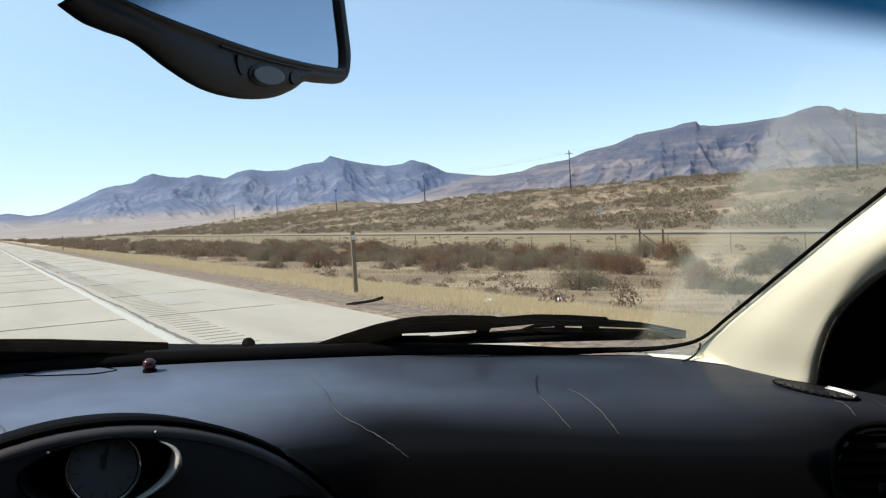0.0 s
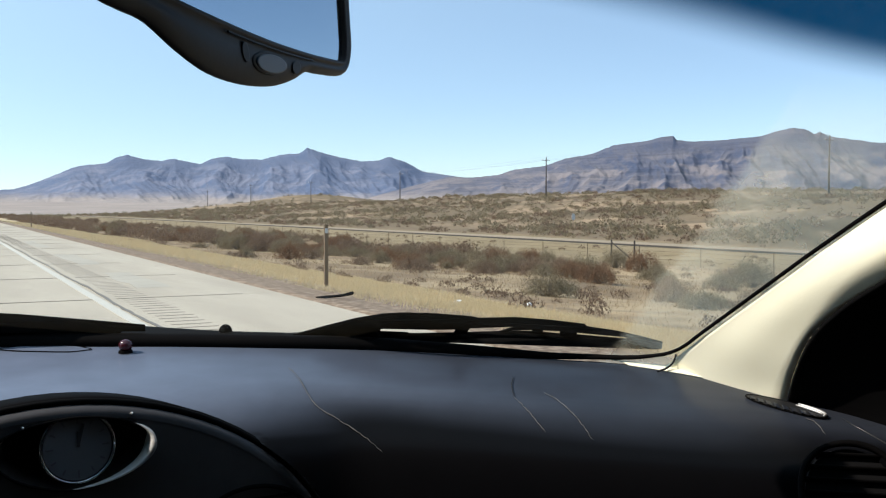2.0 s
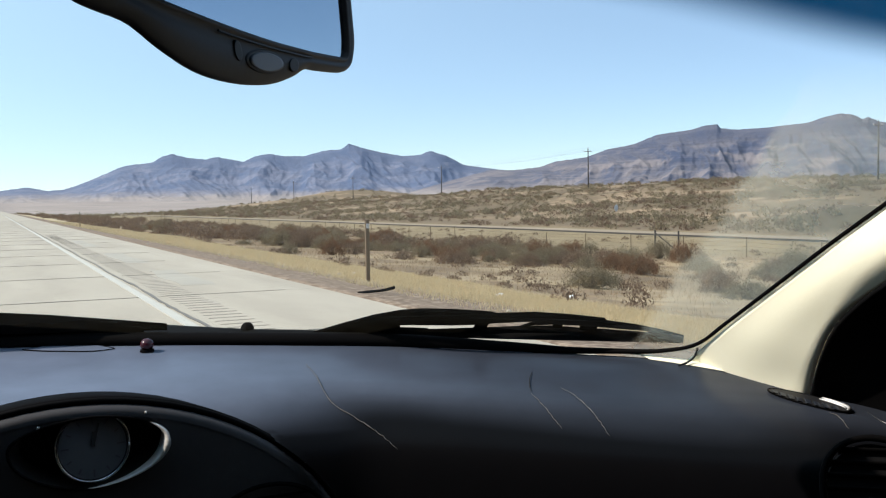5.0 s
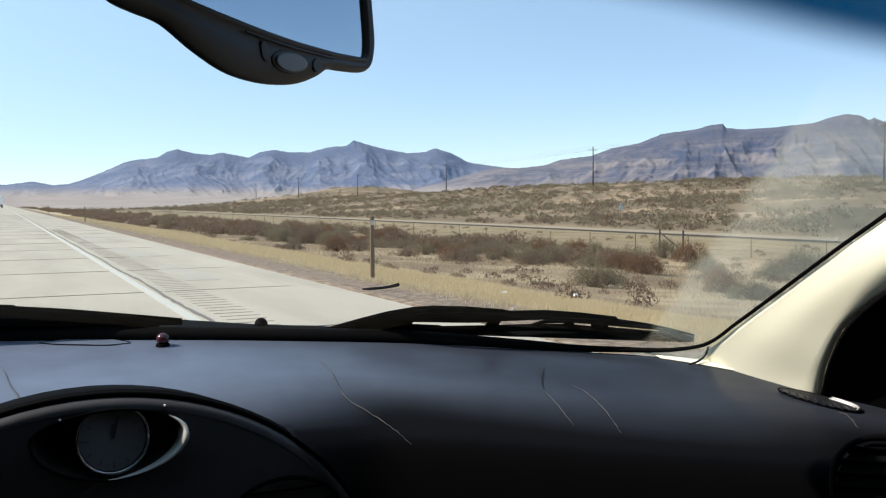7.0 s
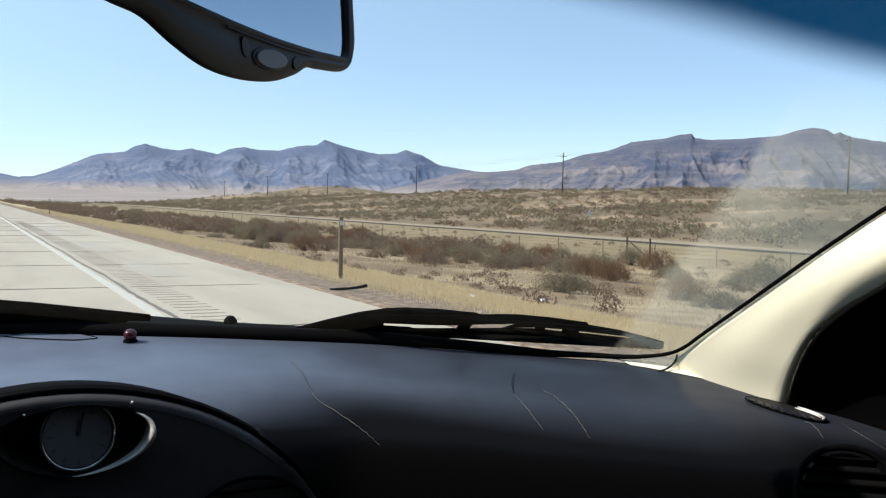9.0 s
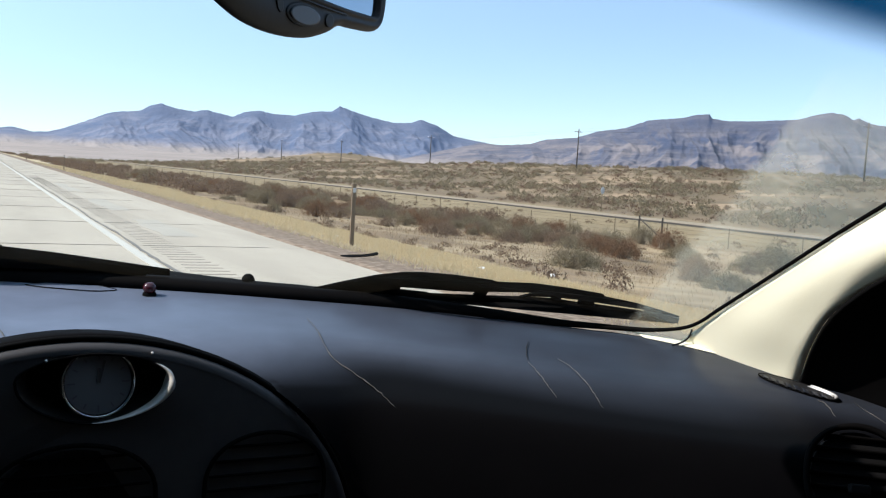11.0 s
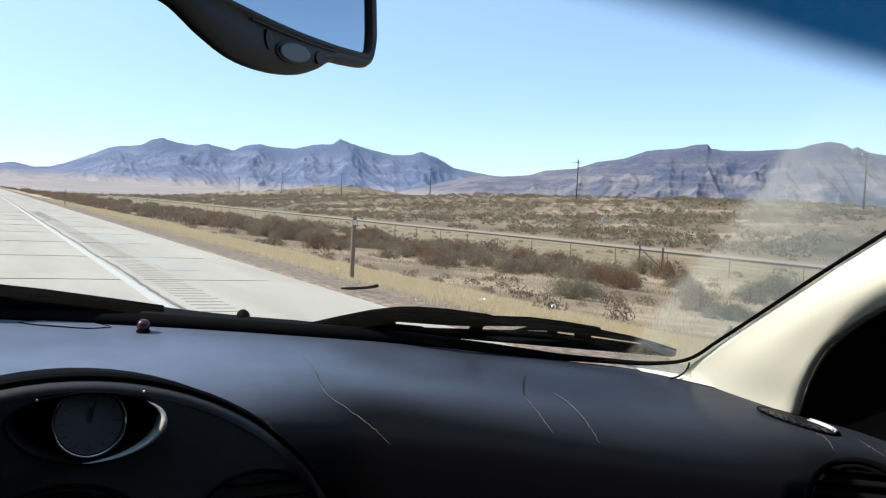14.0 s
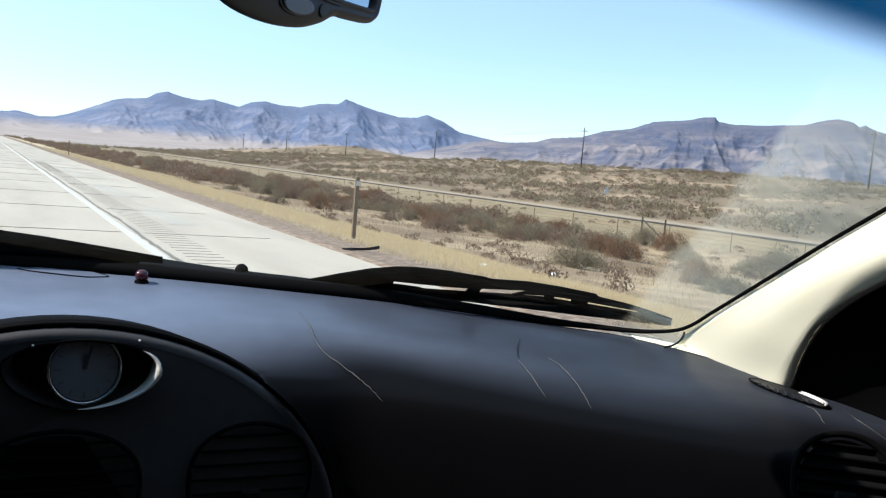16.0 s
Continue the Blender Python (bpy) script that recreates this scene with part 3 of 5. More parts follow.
def ribbon(name, pts, width, mat, parent, lift=0.162, thick=0.004, jitter=0.25):
    """A thin raised strip along pts (x, y), of uneven width."""
    v, f = [], []
    n = len(pts)
    for i, (x, y) in enumerate(pts):
        dx, dy = pts[min(i + 1, n - 1)][0] - pts[max(i - 1, 0)][0], pts[min(i + 1, n - 1)][1] - pts[max(i - 1, 0)][1]
        l = math.hypot(dx, dy)
        w = width / 2 * (1 + random.uniform(-jitter, jitter))
        px, py = -dy / l * w, dx / l * w
        v += [(x + px, y + py, lift), (x - px, y - py, lift), (x + px, y + py, lift - thick - 0.004), (x - px, y - py, lift - thick - 0.004)]
        if i:
            a, b = 4 * i - 4, 4 * i
            f += [(a, a + 1, b + 1, b), (a + 2, a, b, b + 2), (a + 1, a + 3, b + 3, b + 1)]
    return mesh_object(name, v, f, mat, parent)


ribbon("edge_line", [(EDGE_LINE - 0.02, y) for y in np.arange(-9, 420, 1.5)], 0.12, PAINT, road, jitter=0.05)
ribbon("lane_line", [(-1.85, y) for y in np.arange(18, 21.2, 0.5)], 0.11, PAINT, road, jitter=0.05)
ribbon("joint_seal", [(2.0 + 0.02 * math.sin(y * 0.9) + random.uniform(-0.012, 0.012), y) for y in np.arange(-9, 260, 0.35)], 0.034, TAR, road, lift=0.164, jitter=0.5)
for k in range(0, 26):
    y = k * JOINT
    seal = [(x, y + random.uniform(-0.012, 0.012)) for x in np.arange(-5.4, 2.05, 0.3)]
    ribbon("joint_seal", seal, 0.016 if k % 2 else 0.026, JOINT_FILL, road, jitter=0.5)
    seal = [(x, y + random.uniform(-0.012, 0.012)) for x in np.arange(2.1, random.uniform(3.6, 4.4), 0.3)]
    ribbon("joint_seal", seal, 0.018, JOINT_FILL, road, jitter=0.5)
PATCH = plain("worn_grey_patch", (0.36, 0.325, 0.26), 0.85, vary=0.25, scale=2.5)
for x, y, w, l in ((2.95, 15.5, 0.5, 4.0), (2.9, 22.5, 0.45, 5.5), (2.85, 33, 0.4, 7)):
    ribbon("worn_patch", [(x + 0.04 * math.sin(k), y + l * k / 8) for k in range(9)], w, PATCH, road, lift=0.160, jitter=0.18)

# frontage road beyond the fence: a narrow pale strip, darker along its near edge
track_pts = [(52.5 + 1.0 * math.sin(y / 90), y) for y in np.concatenate([np.arange(-40, 300, 6), np.arange(300, 1500, 40)])]


def frontage_strip(name, offsets, mat, label):
    tv = [(x + o, y, float(ground_z(x, y)) + dz) for x, y in track_pts for o, dz in offsets]
    ob = mesh_object(name, tv, grid_faces(len(track_pts), len(offsets)), mat, smooth=True)
    tagged(ob, label, "road", kind="structure")


frontage_strip("frontage_edge", [(-2.6, -0.3), (-1.9, 0.06), (-1.1, 0.10)], TRACK_EDGE, "dark strip along the near edge of the frontage road")
frontage_strip("frontage_road", [(-1.1, 0.102), (0.0, 0.14), (1.7, 0.15), (2.6, -0.3)], TRACK, "pale dusty frontage road on a low bank")


# ---- plants ----
def brush_arrays(rng, radius, height, leaves, size, spread=0.55):
    """Points of a bush: many small leaf tufts on a broken dome. Returns triangles as an (n, 3, 3) array."""
    a = rng.uniform(0, 2 * np.pi, leaves)
    u = rng.uniform(0, 1, leaves)
    e = np.arcsin(u ** 0.8)
    lobes = 1 + spread * 0.5 * (np.sin(a * 3 + rng.uniform(0, 6)) * np.cos(e * 2 + rng.uniform(0, 6)) + 0.6 * np.sin(a * 7 + rng.uniform(0, 6)))
    r = rng.uniform(0.45, 1.0, leaves) ** 0.5 * lobes
    c = np.stack([np.cos(a) * np.cos(e) * radius * r, np.sin(a) * np.cos(e) * radius * r, np.sin(e) * height * r + 0.03], 1)
    d1 = rng.normal(size=(leaves, 3))
    d1[:, 2] = np.abs(d1[:, 2]) + 0.5
    d1 /= np.linalg.norm(d1, axis=1, keepdims=True)
    d2 = np.cross(d1, rng.normal(size=(leaves, 3)))
    d2 /= np.linalg.norm(d2, axis=1, keepdims=True)
    s = size * rng.uniform(0.6, 1.4, (leaves, 1))
    return np.stack([c - d2 * s * 0.45, c + d2 * s * 0.45, c + d1 * s * 1.5], 1)


def tri_mesh(name, tris, mat, parent=None):
    n = len(tris)
    me = bpy.data.meshes.new(name)
    me.vertices.add(3 * n), me.loops.add(3 * n), me.polygons.add(n)
    me.vertices.foreach_set("co", np.ascontiguousarray(tris, dtype=np.float32).reshape(-1))
    me.loops.foreach_set("vertex_index", np.arange(3 * n, dtype=np.int32))
    me.polygons.foreach_set("loop_start", np.arange(0, 3 * n, 3, dtype=np.int32))
    me.materials.append(mat)
    me.update(calc_edges=True)
    ob = new(name, me)
    if parent:
        ob.parent = parent
    return ob


rng = np.random.default_rng(7)
bushes = []
KINDS = [(SAGE, "grey-green sagebrush clump on dry soil", 0.75, 0.75), (DRY, "brown leafless desert shrub on dry soil", 0.95, 0.85),
         (SAGE, "low grey sagebrush clump on dry soil", 0.9, 0.6), (RUST, "rounded reddish-brown dry shrub on soil", 0.8, 0.85), (SAGE, "tall grey desert bush with bare twigs", 0.8, 1.0)]
for mat, label, r, h in KINDS:
    b = holder("desert_bush", (0, -60, 0), label, "bush", "roadside bushes")
    tri_mesh("foliage", brush_arrays(rng, r, h, 6000, 0.027), mat, b)
    stems = []
    for _ in range(130):
        a, e, l = rng.uniform(0, 6.28), rng.uniform(0.35, 1.45), rng.uniform(0.75, 1.12)
        tip = np.array([math.cos(a) * math.cos(e) * r, math.sin(a) * math.cos(e) * r, math.sin(e) * h]) * l
        side = np.array([-math.sin(a), math.cos(a), 0]) * 0.009
        root = tip * 0.06
        mid = tip * 0.55 + rng.normal(size=3) * 0.05
        up = np.array([0, 0, 0.012])
        for s in (side, up):
            stems += [np.stack([root - s, root + s, mid]), np.stack([mid - s * 0.6, mid + s * 0.6, tip])]
    tri_mesh("twigs", np.array(stems), TWIG, b)
    bushes.append(b)

placed = []


def clear_of(x, y, r):
    return all((x - a) ** 2 + (y - b) ** 2 > (r + c) ** 2 * 0.45 for a, b, c in placed)


# brush thickens in the hollow between the verge and the fence
made, used = 0, [False] * len(bushes)
for _ in range(6000):
    if made >= 185:
        break
    x = 11.8 + 23 * rng.beta(1.5, 1.5)
    y = rng.uniform(5, 115)
    if y < x * 0.55 - 4:
        continue
    if 0.5 + 0.5 * lumps(np.array(x), np.array(y), 9, 8.0, 2) + 0.02 < rng.uniform(0, 1):
        continue
    s = rng.uniform(0.45, 1.2) * (0.7 if x < 13 else 1.0)
    if not clear_of(x, y, s * 0.8):
        continue
    placed.append((x, y, s * 0.8))
    k = int(rng.integers(len(bushes)))
    m = Matrix.Translation((x, y, float(ground_z(x, y)) - 0.04)) @ pose(0, 0, 0, 0, 0, rng.uniform(0, 360)) @ Matrix.Diagonal((s * rng.uniform(0.85, 1.25), s, s * rng.uniform(0.75, 1.1), 1))
    if not used[k]:
        used[k] = True
        bushes[k].matrix_world = m
    else:
        keep = bushes[k].matrix_basis.copy()
        bushes[k].matrix_basis = Matrix()
        c = copy_thing(bushes[k], m)
        bushes[k].matrix_basis = keep
        c.matrix_basis = m
    made += 1

# countless small brush on the flats and hillside
def scatter(name, count, xr, yr, size, leaves, leaf, mat, label, gate=0.15):
    tris = []
    for _ in range(count):
        x, y = rng.uniform(*xr), yr[0] + (yr[1] - yr[0]) * rng.uniform(0, 1) ** 1.5
        if y < x * 0.5 - 12 or 48.2 < x < 57.2:
            continue
        if 0.5 + 0.6 * float(lumps(np.array(x), np.array(y), 14, 6.0, 2)) + gate < rng.uniform(0, 1):
            continue
        s = size * rng.uniform(0.45, 1.35)
        t = brush_arrays(rng, s, s * 0.75, leaves, leaf * s)
        t += np.array([x, y, float(ground_z(x, y)) - 0.03])
        tris.append(t)
    tagged(tri_mesh(name, np.concatenate(tris), mat), label, "brush", kind="stuff")


scatter("sagebrush_scrub", 5200, (58, 210), (20, 430), 0.95, 80, 0.17, SAGE, "grey-green sagebrush scattered over the hillside", 0.1)
scatter("dry_scrub", 4000, (57, 220), (20, 500), 0.85, 74, 0.17, DRY, "dry brown scrub scattered over the hillside", 0.1)
scatter("small_scrub", 6500, (57, 190), (20, 420), 0.34, 34, 0.26, DRY, "small brown tufts scattered over the hillside")
scatter("verge_scrub", 640, (9, 36), (60, 420), 0.85, 420, 0.085, DRY, "dry brown scrub thick in the roadside hollow", 0.3)
scatter("low_scrub", 800, (9.5, 48), (4, 130), 0.26, 140, 0.14, DRY, "small dry weeds scattered on the soil", 0.1)
scatter("far_scrub", 2600, (8, 320), (380, 1100), 1.0, 50, 0.22, SAGE, "far grey brush on the plain")


def grass(name, count, xr, yr, hgt, mat, label, power=1.8):
    y = yr[0] + (yr[1] - yr[0]) * rng.uniform(0, 1, count) ** power
    x = rng.normal((xr[0] + xr[1]) / 2, (xr[1] - xr[0]) / 3.2, count) + 0.5 * lumps(y, y * 0.3, 6, 2.0, 2)
    tuft = 0.5 + 0.5 * lumps(x, y, 0.9, 9.0, 3) > rng.uniform(0, 0.9, count)
    x, y = x[tuft], y[tuft]
    x, y = x[(x > 5.6)], y[(x > 5.6)]
    n = len(x)
    p = np.stack([x, y, ground_z(x, y)], 1)
    a = rng.uniform(0, 6.28, n)
    wide = np.stack([np.cos(a), np.sin(a), 0 * a], 1) * (0.0013 + 0.0003 * np.hypot(x, y))[:, None] * 0.8
    lean = np.stack([rng.normal(0, 0.35, n), rng.normal(0, 0.35, n), np.ones(n)], 1)
    tip = p + lean * (hgt * rng.uniform(0.4, 1.3, n))[:, None]
    tagged(tri_mesh(name, np.stack([p - wide, p + wide, tip], 1), mat), label, "grass", kind="stuff")


grass("straw_grass", 620000, (6.4, 10.2), (3, 120), 0.075, STRAW, "straw-coloured dry grass along the verge")
grass("sparse_grass", 110000, (9, 38), (5, 90), 0.10, PALE_GRASS, "thin straw-coloured grass between the shrubs")

# ---- roadside things ----
def roadside_post(x, y, h=1.05):
    z = float(ground_z(x, y))
    p = holder("marker_post", (x, y, z), "brown weathered roadside marker post in gravel", "post", "marker posts")
    part("shaft", shift(box(0.075, 0.055, h + 0.3, 0.006), Matrix.Translation((0, 0, h / 2 - 0.15))), STEEL, p)
    part("reflector", shift(box(0.06, 0.008, 0.09, 0.002), Matrix.Translation((0, -0.0325, h - 0.12))), GALV, p, "small dull reflector plate")
    return p


for x, y in ((6.35, 16.8), (5.9, 78.0), (5.9, 140.0)):
    roadside_post(x, y, 1.17)

fence = holder("wire_fence", (36, 0, 0), "long barbed-wire range fence on thin steel posts", "fence")
post_me = None
tops = []
for k, y in enumerate(np.arange(8, 330, 5.2)):
    x = 36 + 0.8 * math.sin(y / 60)
    z = float(ground_z(x, y))
    if post_me is None:
        bm = box(0.05, 0.04, 1.3, 0.006, 1)
        post_me = bpy.data.meshes.new("post")
        bm.to_mesh(post_me)
        bm.free()
        post_me.materials.append(STEEL)
    o = new("post", post_me)
    o.parent = fence
    o.matrix_local = pose(x - 36, y, z + 0.47, rng.normal(0, 2), rng.normal(0, 2), 0)
    tops.append((x - 36, y, z))
bx, by = 36 + 0.8 * math.sin(46 / 60), 46.0
bz = float(ground_z(bx, by))
for dy in (-1.1, 1.1):
    part("brace_post", shift(rod(0.06, 0.055, 1.7, 10), Matrix.Translation((bx - 36, by + dy, bz + 0.55))), WOOD, fence, "thick weathered wooden brace post")
part("brace_rail", tube([(bx - 36, by - 1.1, bz + 0.15), (bx - 36, by + 1.1, bz + 1.25)], 0.04, 8), WOOD, fence)
for h in (0.35, 0.6, 0.82, 1.02):
    part("wire", tube([(a, b, c + h) for a, b, c in tops], 0.006, 4), STEEL, fence)

poles = []
for k in range(6):
    y = 125 + 95 * k
    x = 148.0
    z = float(ground_z(x, y))
    p = holder("power_pole", (x, y, z), "tall weathered wooden power pole with crossarm on the hillside", "utility pole", "power line poles")
    part("shaft", shift(rod(0.19, 0.13, 11.6, 12), Matrix.Translation((0, 0, 5.2))), WOOD, p, smooth=True)
    part("crossarm", shift(box(2.5, 0.12, 0.14, 0.01), Matrix.Translation((0, 0.14, 10.1))), WOOD, p)
    for dx in (-1.1, 0.0, 1.1):
        part("insulator", shift(rod(0.06, 0.04, 0.22, 8), Matrix.Translation((dx, 0.14, 10.28 if dx else 11.1))), WHITE, p)
    poles.append((x, y, z))
line = holder("power_line", (148, 125, float(ground_z(148, 125)) + 10.4), "thin sagging overhead power wires between poles", "wire")
for dx in (-1.1, 0.0, 1.1):
    pts = []
    for (xa, ya, za), (xb, yb, zb) in zip(poles, poles[1:]):
        for i in range(10):
            t = i / 10
            pts.append((xa + dx - 148, ya + (yb - ya) * t + 0.14 - 125, za + (zb - za) * t + (10.4 if dx else 11.2) - 1.6 * 4 * t * (1 - t) * 0.6 - line.location.z))
    pts.append((poles[-1][0] + dx - 148, poles[-1][1] + 0.14 - 125, poles[-1][2] + (10.4 if dx else 11.2) - line.location.z))
    part("wire", tube(pts, 0.012, 4), INK, line)

zs = float(ground_z(58.6, 82))
sign = holder("road_sign", (58.6, 82, zs), "small pale road sign on a post beside the dirt track", "sign")
part("pole", shift(box(0.07, 0.05, 2.6, 0.004), Matrix.Translation((0, 0, 1.1))), STEEL, sign)
sheet_bm = rod(0.38, 0.38, 0.012, 8)
part("plate", shift(sheet_bm, Matrix.Translation((0, -0.035, 2.2)) @ pose(0, 0, 0, 90, 0, 22)), GALV, sign, "pale eight-sided sign back")

for k in range(26):
    x, y = rng.uniform(4.9, 7.5), rng.uniform(7, 45)
    s = rng.uniform(0.02, 0.05)
    bm = bmesh.new()
    bmesh.ops.create_icosphere(bm, subdivisions=2, radius=s)
    for v in bm.verts:
        v.co *= 1 + 0.25 * noise.noise(v.co * 14 + Vector((k, 0, 0)))
        v.co.z *= 0.6
    st = part("stone", bm, STONE)
    st.location = (x, y, float(ground_z(x, y)) + s * 0.25)
    tagged(st, "pale rough stone lying on the gravel verge", "stone", "verge stones")


def crumpled(bm, seed, amount, squash):
    for v in bm.verts:
        v.co *= 1 + amount * noise.noise(v.co.normalized() * 2.3 + Vector((seed, seed * 0.7, 0)))
        v.co.z *= squash
    return bm


def litter(x, y, size, seed):
    bm = bmesh.new()
    bmesh.ops.create_icosphere(bm, subdivisions=2, radius=size)
    ob = part("litter", crumpled(bm, seed, 0.9, 0.45), WHITE)
    ob.location = (x, y, float(ground_z(x, y)) + size * 0.3)
    tagged(ob, "crumpled white plastic litter lying on the verge", "litter", "verge litter")


litter(8.3, 15.2, 0.07, 3.0)
litter(7.4, 20.5, 0.05, 8.0)
litter(11.4, 17.6, 0.09, 5.0)


def tyre_shred(x, y, turn):
    """A torn strip of tread, curled up at one end."""
    t = holder("tyre_shred", (x, y, float(ground_z(x, y)) + 0.01), "torn black tyre tread lying on the gravel shoulder", "tyre scrap")
    rows, bm = [], bmesh.new()
    for k in range(19):
        a = k / 18
        lift = 0.05 * max(0.0, a - 0.55) ** 1.5 / 0.3
        half = 0.075 * (0.75 + 0.25 * math.sin(a * 9)) * (0.35 if k in (0, 18) else 1)
        px, py = (a - 0.5) * 0.62, 0.06 * math.sin(a * 4)
        rows.append([bm.verts.new((px, py + half, lift + 0.004)), bm.verts.new((px, py, lift + 0.026)), bm.verts.new((px, py - half, lift + 0.004))])
    for p, q in zip(rows, rows[1:]):
        for i in range(2):
            bm.faces.new((p[i], p[i + 1], q[i + 1], q[i]))
    bmesh.ops.recalc_face_normals(bm, faces=bm.faces)
    bmesh.ops.solidify(bm, geom=bm.faces[:], thickness=0.012)
    part("tread", shift(bm, pose(0, 0, 0, 0, 0, turn)), RUBBER, t)
    return t


tyre_shred(5.15, 13.3, 12)


def truck(x, y):
    t = holder("box_truck", (x, y, 0.0), "white box truck far ahead on the highway", "truck")
    part("cargo_box", shift(box(2.4, 5.0, 2.5, 0.06), Matrix.Translation((0, 0, 2.15))), WHITE, t)
    part("cab", shift(box(2.1, 1.8, 1.9, 0.15), Matrix.Translation((0, 3.4, 1.55))), WHITE, t)
    part("bumper", shift(box(2.3, 0.2, 0.25, 0.03), Matrix.Translation((0, -2.5, 0.55))), INK, t)
    for dx in (-0.95, 0.95):
        part("tail_light", shift(box(0.16, 0.03, 0.3, 0.01), Matrix.Translation((dx, -2.52, 1.0))), RED, t)
        for dy in (-1.6, 3.2):
            part("wheel", shift(rod(0.46, 0.46, 0.32, 18), Matrix.Translation((dx, dy, 0.455)) @ pose(0, 0, 0, 0, 90, 0)), RUBBER, t)


truck(-0.5, 300)


# ---- the car: places below are relative to the eye, EYE above the road ----
EYE = 1.25


def at(x, y, z):
    return Vector((x, y, z + EYE))


def curve_of(pairs):
    xs, ys = [p[0] for p in pairs], [p[1] for p in pairs]
    pts = smooth_path([(a, b, 0) for a, b in pairs], 8)
    px, py = [p.x for p in pts], [p.y for p in pts]
    return lambda x: float(np.interp(x, px, py))


# far edge of the dashboard under the windshield, and the line where its top rolls over
dash_edge = curve_of([(-0.95, 1.18), (-0.5, 1.29), (-0.2, 1.285), (0, 1.235), (0.2, 1.15), (0.35, 1.075), (0.47, 1.02), (0.58, 0.95), (0.66, 0.86), (0.71, 0.77), (0.80, 0.66), (0.90, 0.58)])
dash_height = curve_of([(-1, -0.160), (0, -0.160), (0.35, -0.163), (0.55, -0.1715), (0.62, -0.174), (0.7, -0.174), (0.80, -0.190), (0.9, -0.213)])
dash_roll = curve_of([(-0.95, 0.92), (-0.3, 0.91), (0.1, 0.90), (0.20, 0.887), (0.25, 0.878), (0.29, 0.876), (0.34, 0.866), (0.42, 0.808), (0.50, 0.742), (0.56, 0.692), (0.68, 0.59), (0.80, 0.50), (0.9, 0.45)])
DASH_PROFILE = [(0.0, 0.0), (0.15, -0.004), (0.35, -0.009), (0.55, -0.014), (0.72, -0.020), (0.86, -0.030), (1.0, -0.048)]
DASH_FACE = [(0.022, -0.068), (0.036, -0.100), (0.044, -0.145), (0.046, -0.21), (0.040, -0.30), (0.01, -0.42)]


# the arched pod in the middle of the dashboard: an upright half-ellipse
POD_X, POD_A, POD_B, POD_Z, POD_Y = 0.078, 0.262, 0.217, -0.380, 0.868


def arch_gap(x, z):
    """About how far a point lies outside the arch, in metres; negative inside."""
    up = max(0.0, (z - POD_Z) / POD_B)
    return (math.hypot((x - POD_X) / POD_A, up) - 1) * 0.235


DASH_V = [p[0] for p in DASH_PROFILE] + [1 + (k + 1) / len(DASH_FACE) for k in range(len(DASH_FACE))]
_columns = {}


def dash_column(x):
    key = round(x, 5)
    if key not in _columns:
        e, r, h = dash_edge(x), dash_roll(x), dash_height(x)
        pts = [(e + (r - e) * u, h + dz, 0) for u, dz in DASH_PROFILE] + [(r - dy, h + dz, 0) for dy, dz in DASH_FACE]
        path = smooth_path(pts, 6)
        v = np.interp(np.arange(len(path)) / 6, np.arange(len(DASH_V)), DASH_V)
        _columns[key] = (v, np.array([p.x for p in path]), np.array([p.y for p in path]))
    return _columns[key]


def dash_point(x, v):
    """v: 0 at the far edge, 1 at the roll-over, 2 at the foot of the face."""
    vs, ys, zs = dash_column(x)
    return at(x, float(np.interp(v, vs, ys)), float(np.interp(v, vs, zs)))


def on_dash(x, y):
    """The place on the dashboard's top or shoulder above the plan point x, y."""
    lo, hi = 0.0, 1.99
    for _ in range(40):
        m = (lo + hi) / 2
        if dash_point(x, m).y > y:
            lo = m
        else:
            hi = m
    return dash_point(x, lo)


dashboard = holder("dashboard", at(0.1, 0.9, -0.75), "worn black vinyl car dashboard with cracked top", "dashboard")


def fixed(ob):
    """Keep a part where its vertices say, under the dashboard's base point."""
    ob.matrix_parent_inverse = ob.parent.matrix_world.inverted()
    return ob


bpy.context.view_layer.update()
us = np.concatenate([np.linspace(-0.95, -0.2, 20)[:-1], np.linspace(-0.2, 0.84, 210)])
vs = np.concatenate([np.linspace(0, 1, 60), np.linspace(1.02, 2, 60)])
base = fixed(part("carrier", shift(box(1.72, 0.36, 0.72, 0.03), Matrix.Translation(at(-0.06, 1.12, -0.60))), MATT, dashboard))

# centre pod: an arched hood round a panel with the clock and two air vents


def arch(scale_in, foot):
    pts = []
    a, b = POD_A - scale_in, POD_B - scale_in
    for k in range(41):
        t = math.pi * k / 40
        pts.append((POD_X + a * math.cos(t), POD_Z + b * math.sin(t)))
    return pts + [(POD_X - a, foot), (POD_X + a, foot)]


def bow(x):
    """The pod's face falls back towards the driver's side."""
    return 1.1 * max(0.0, 0.02 - x) ** 2


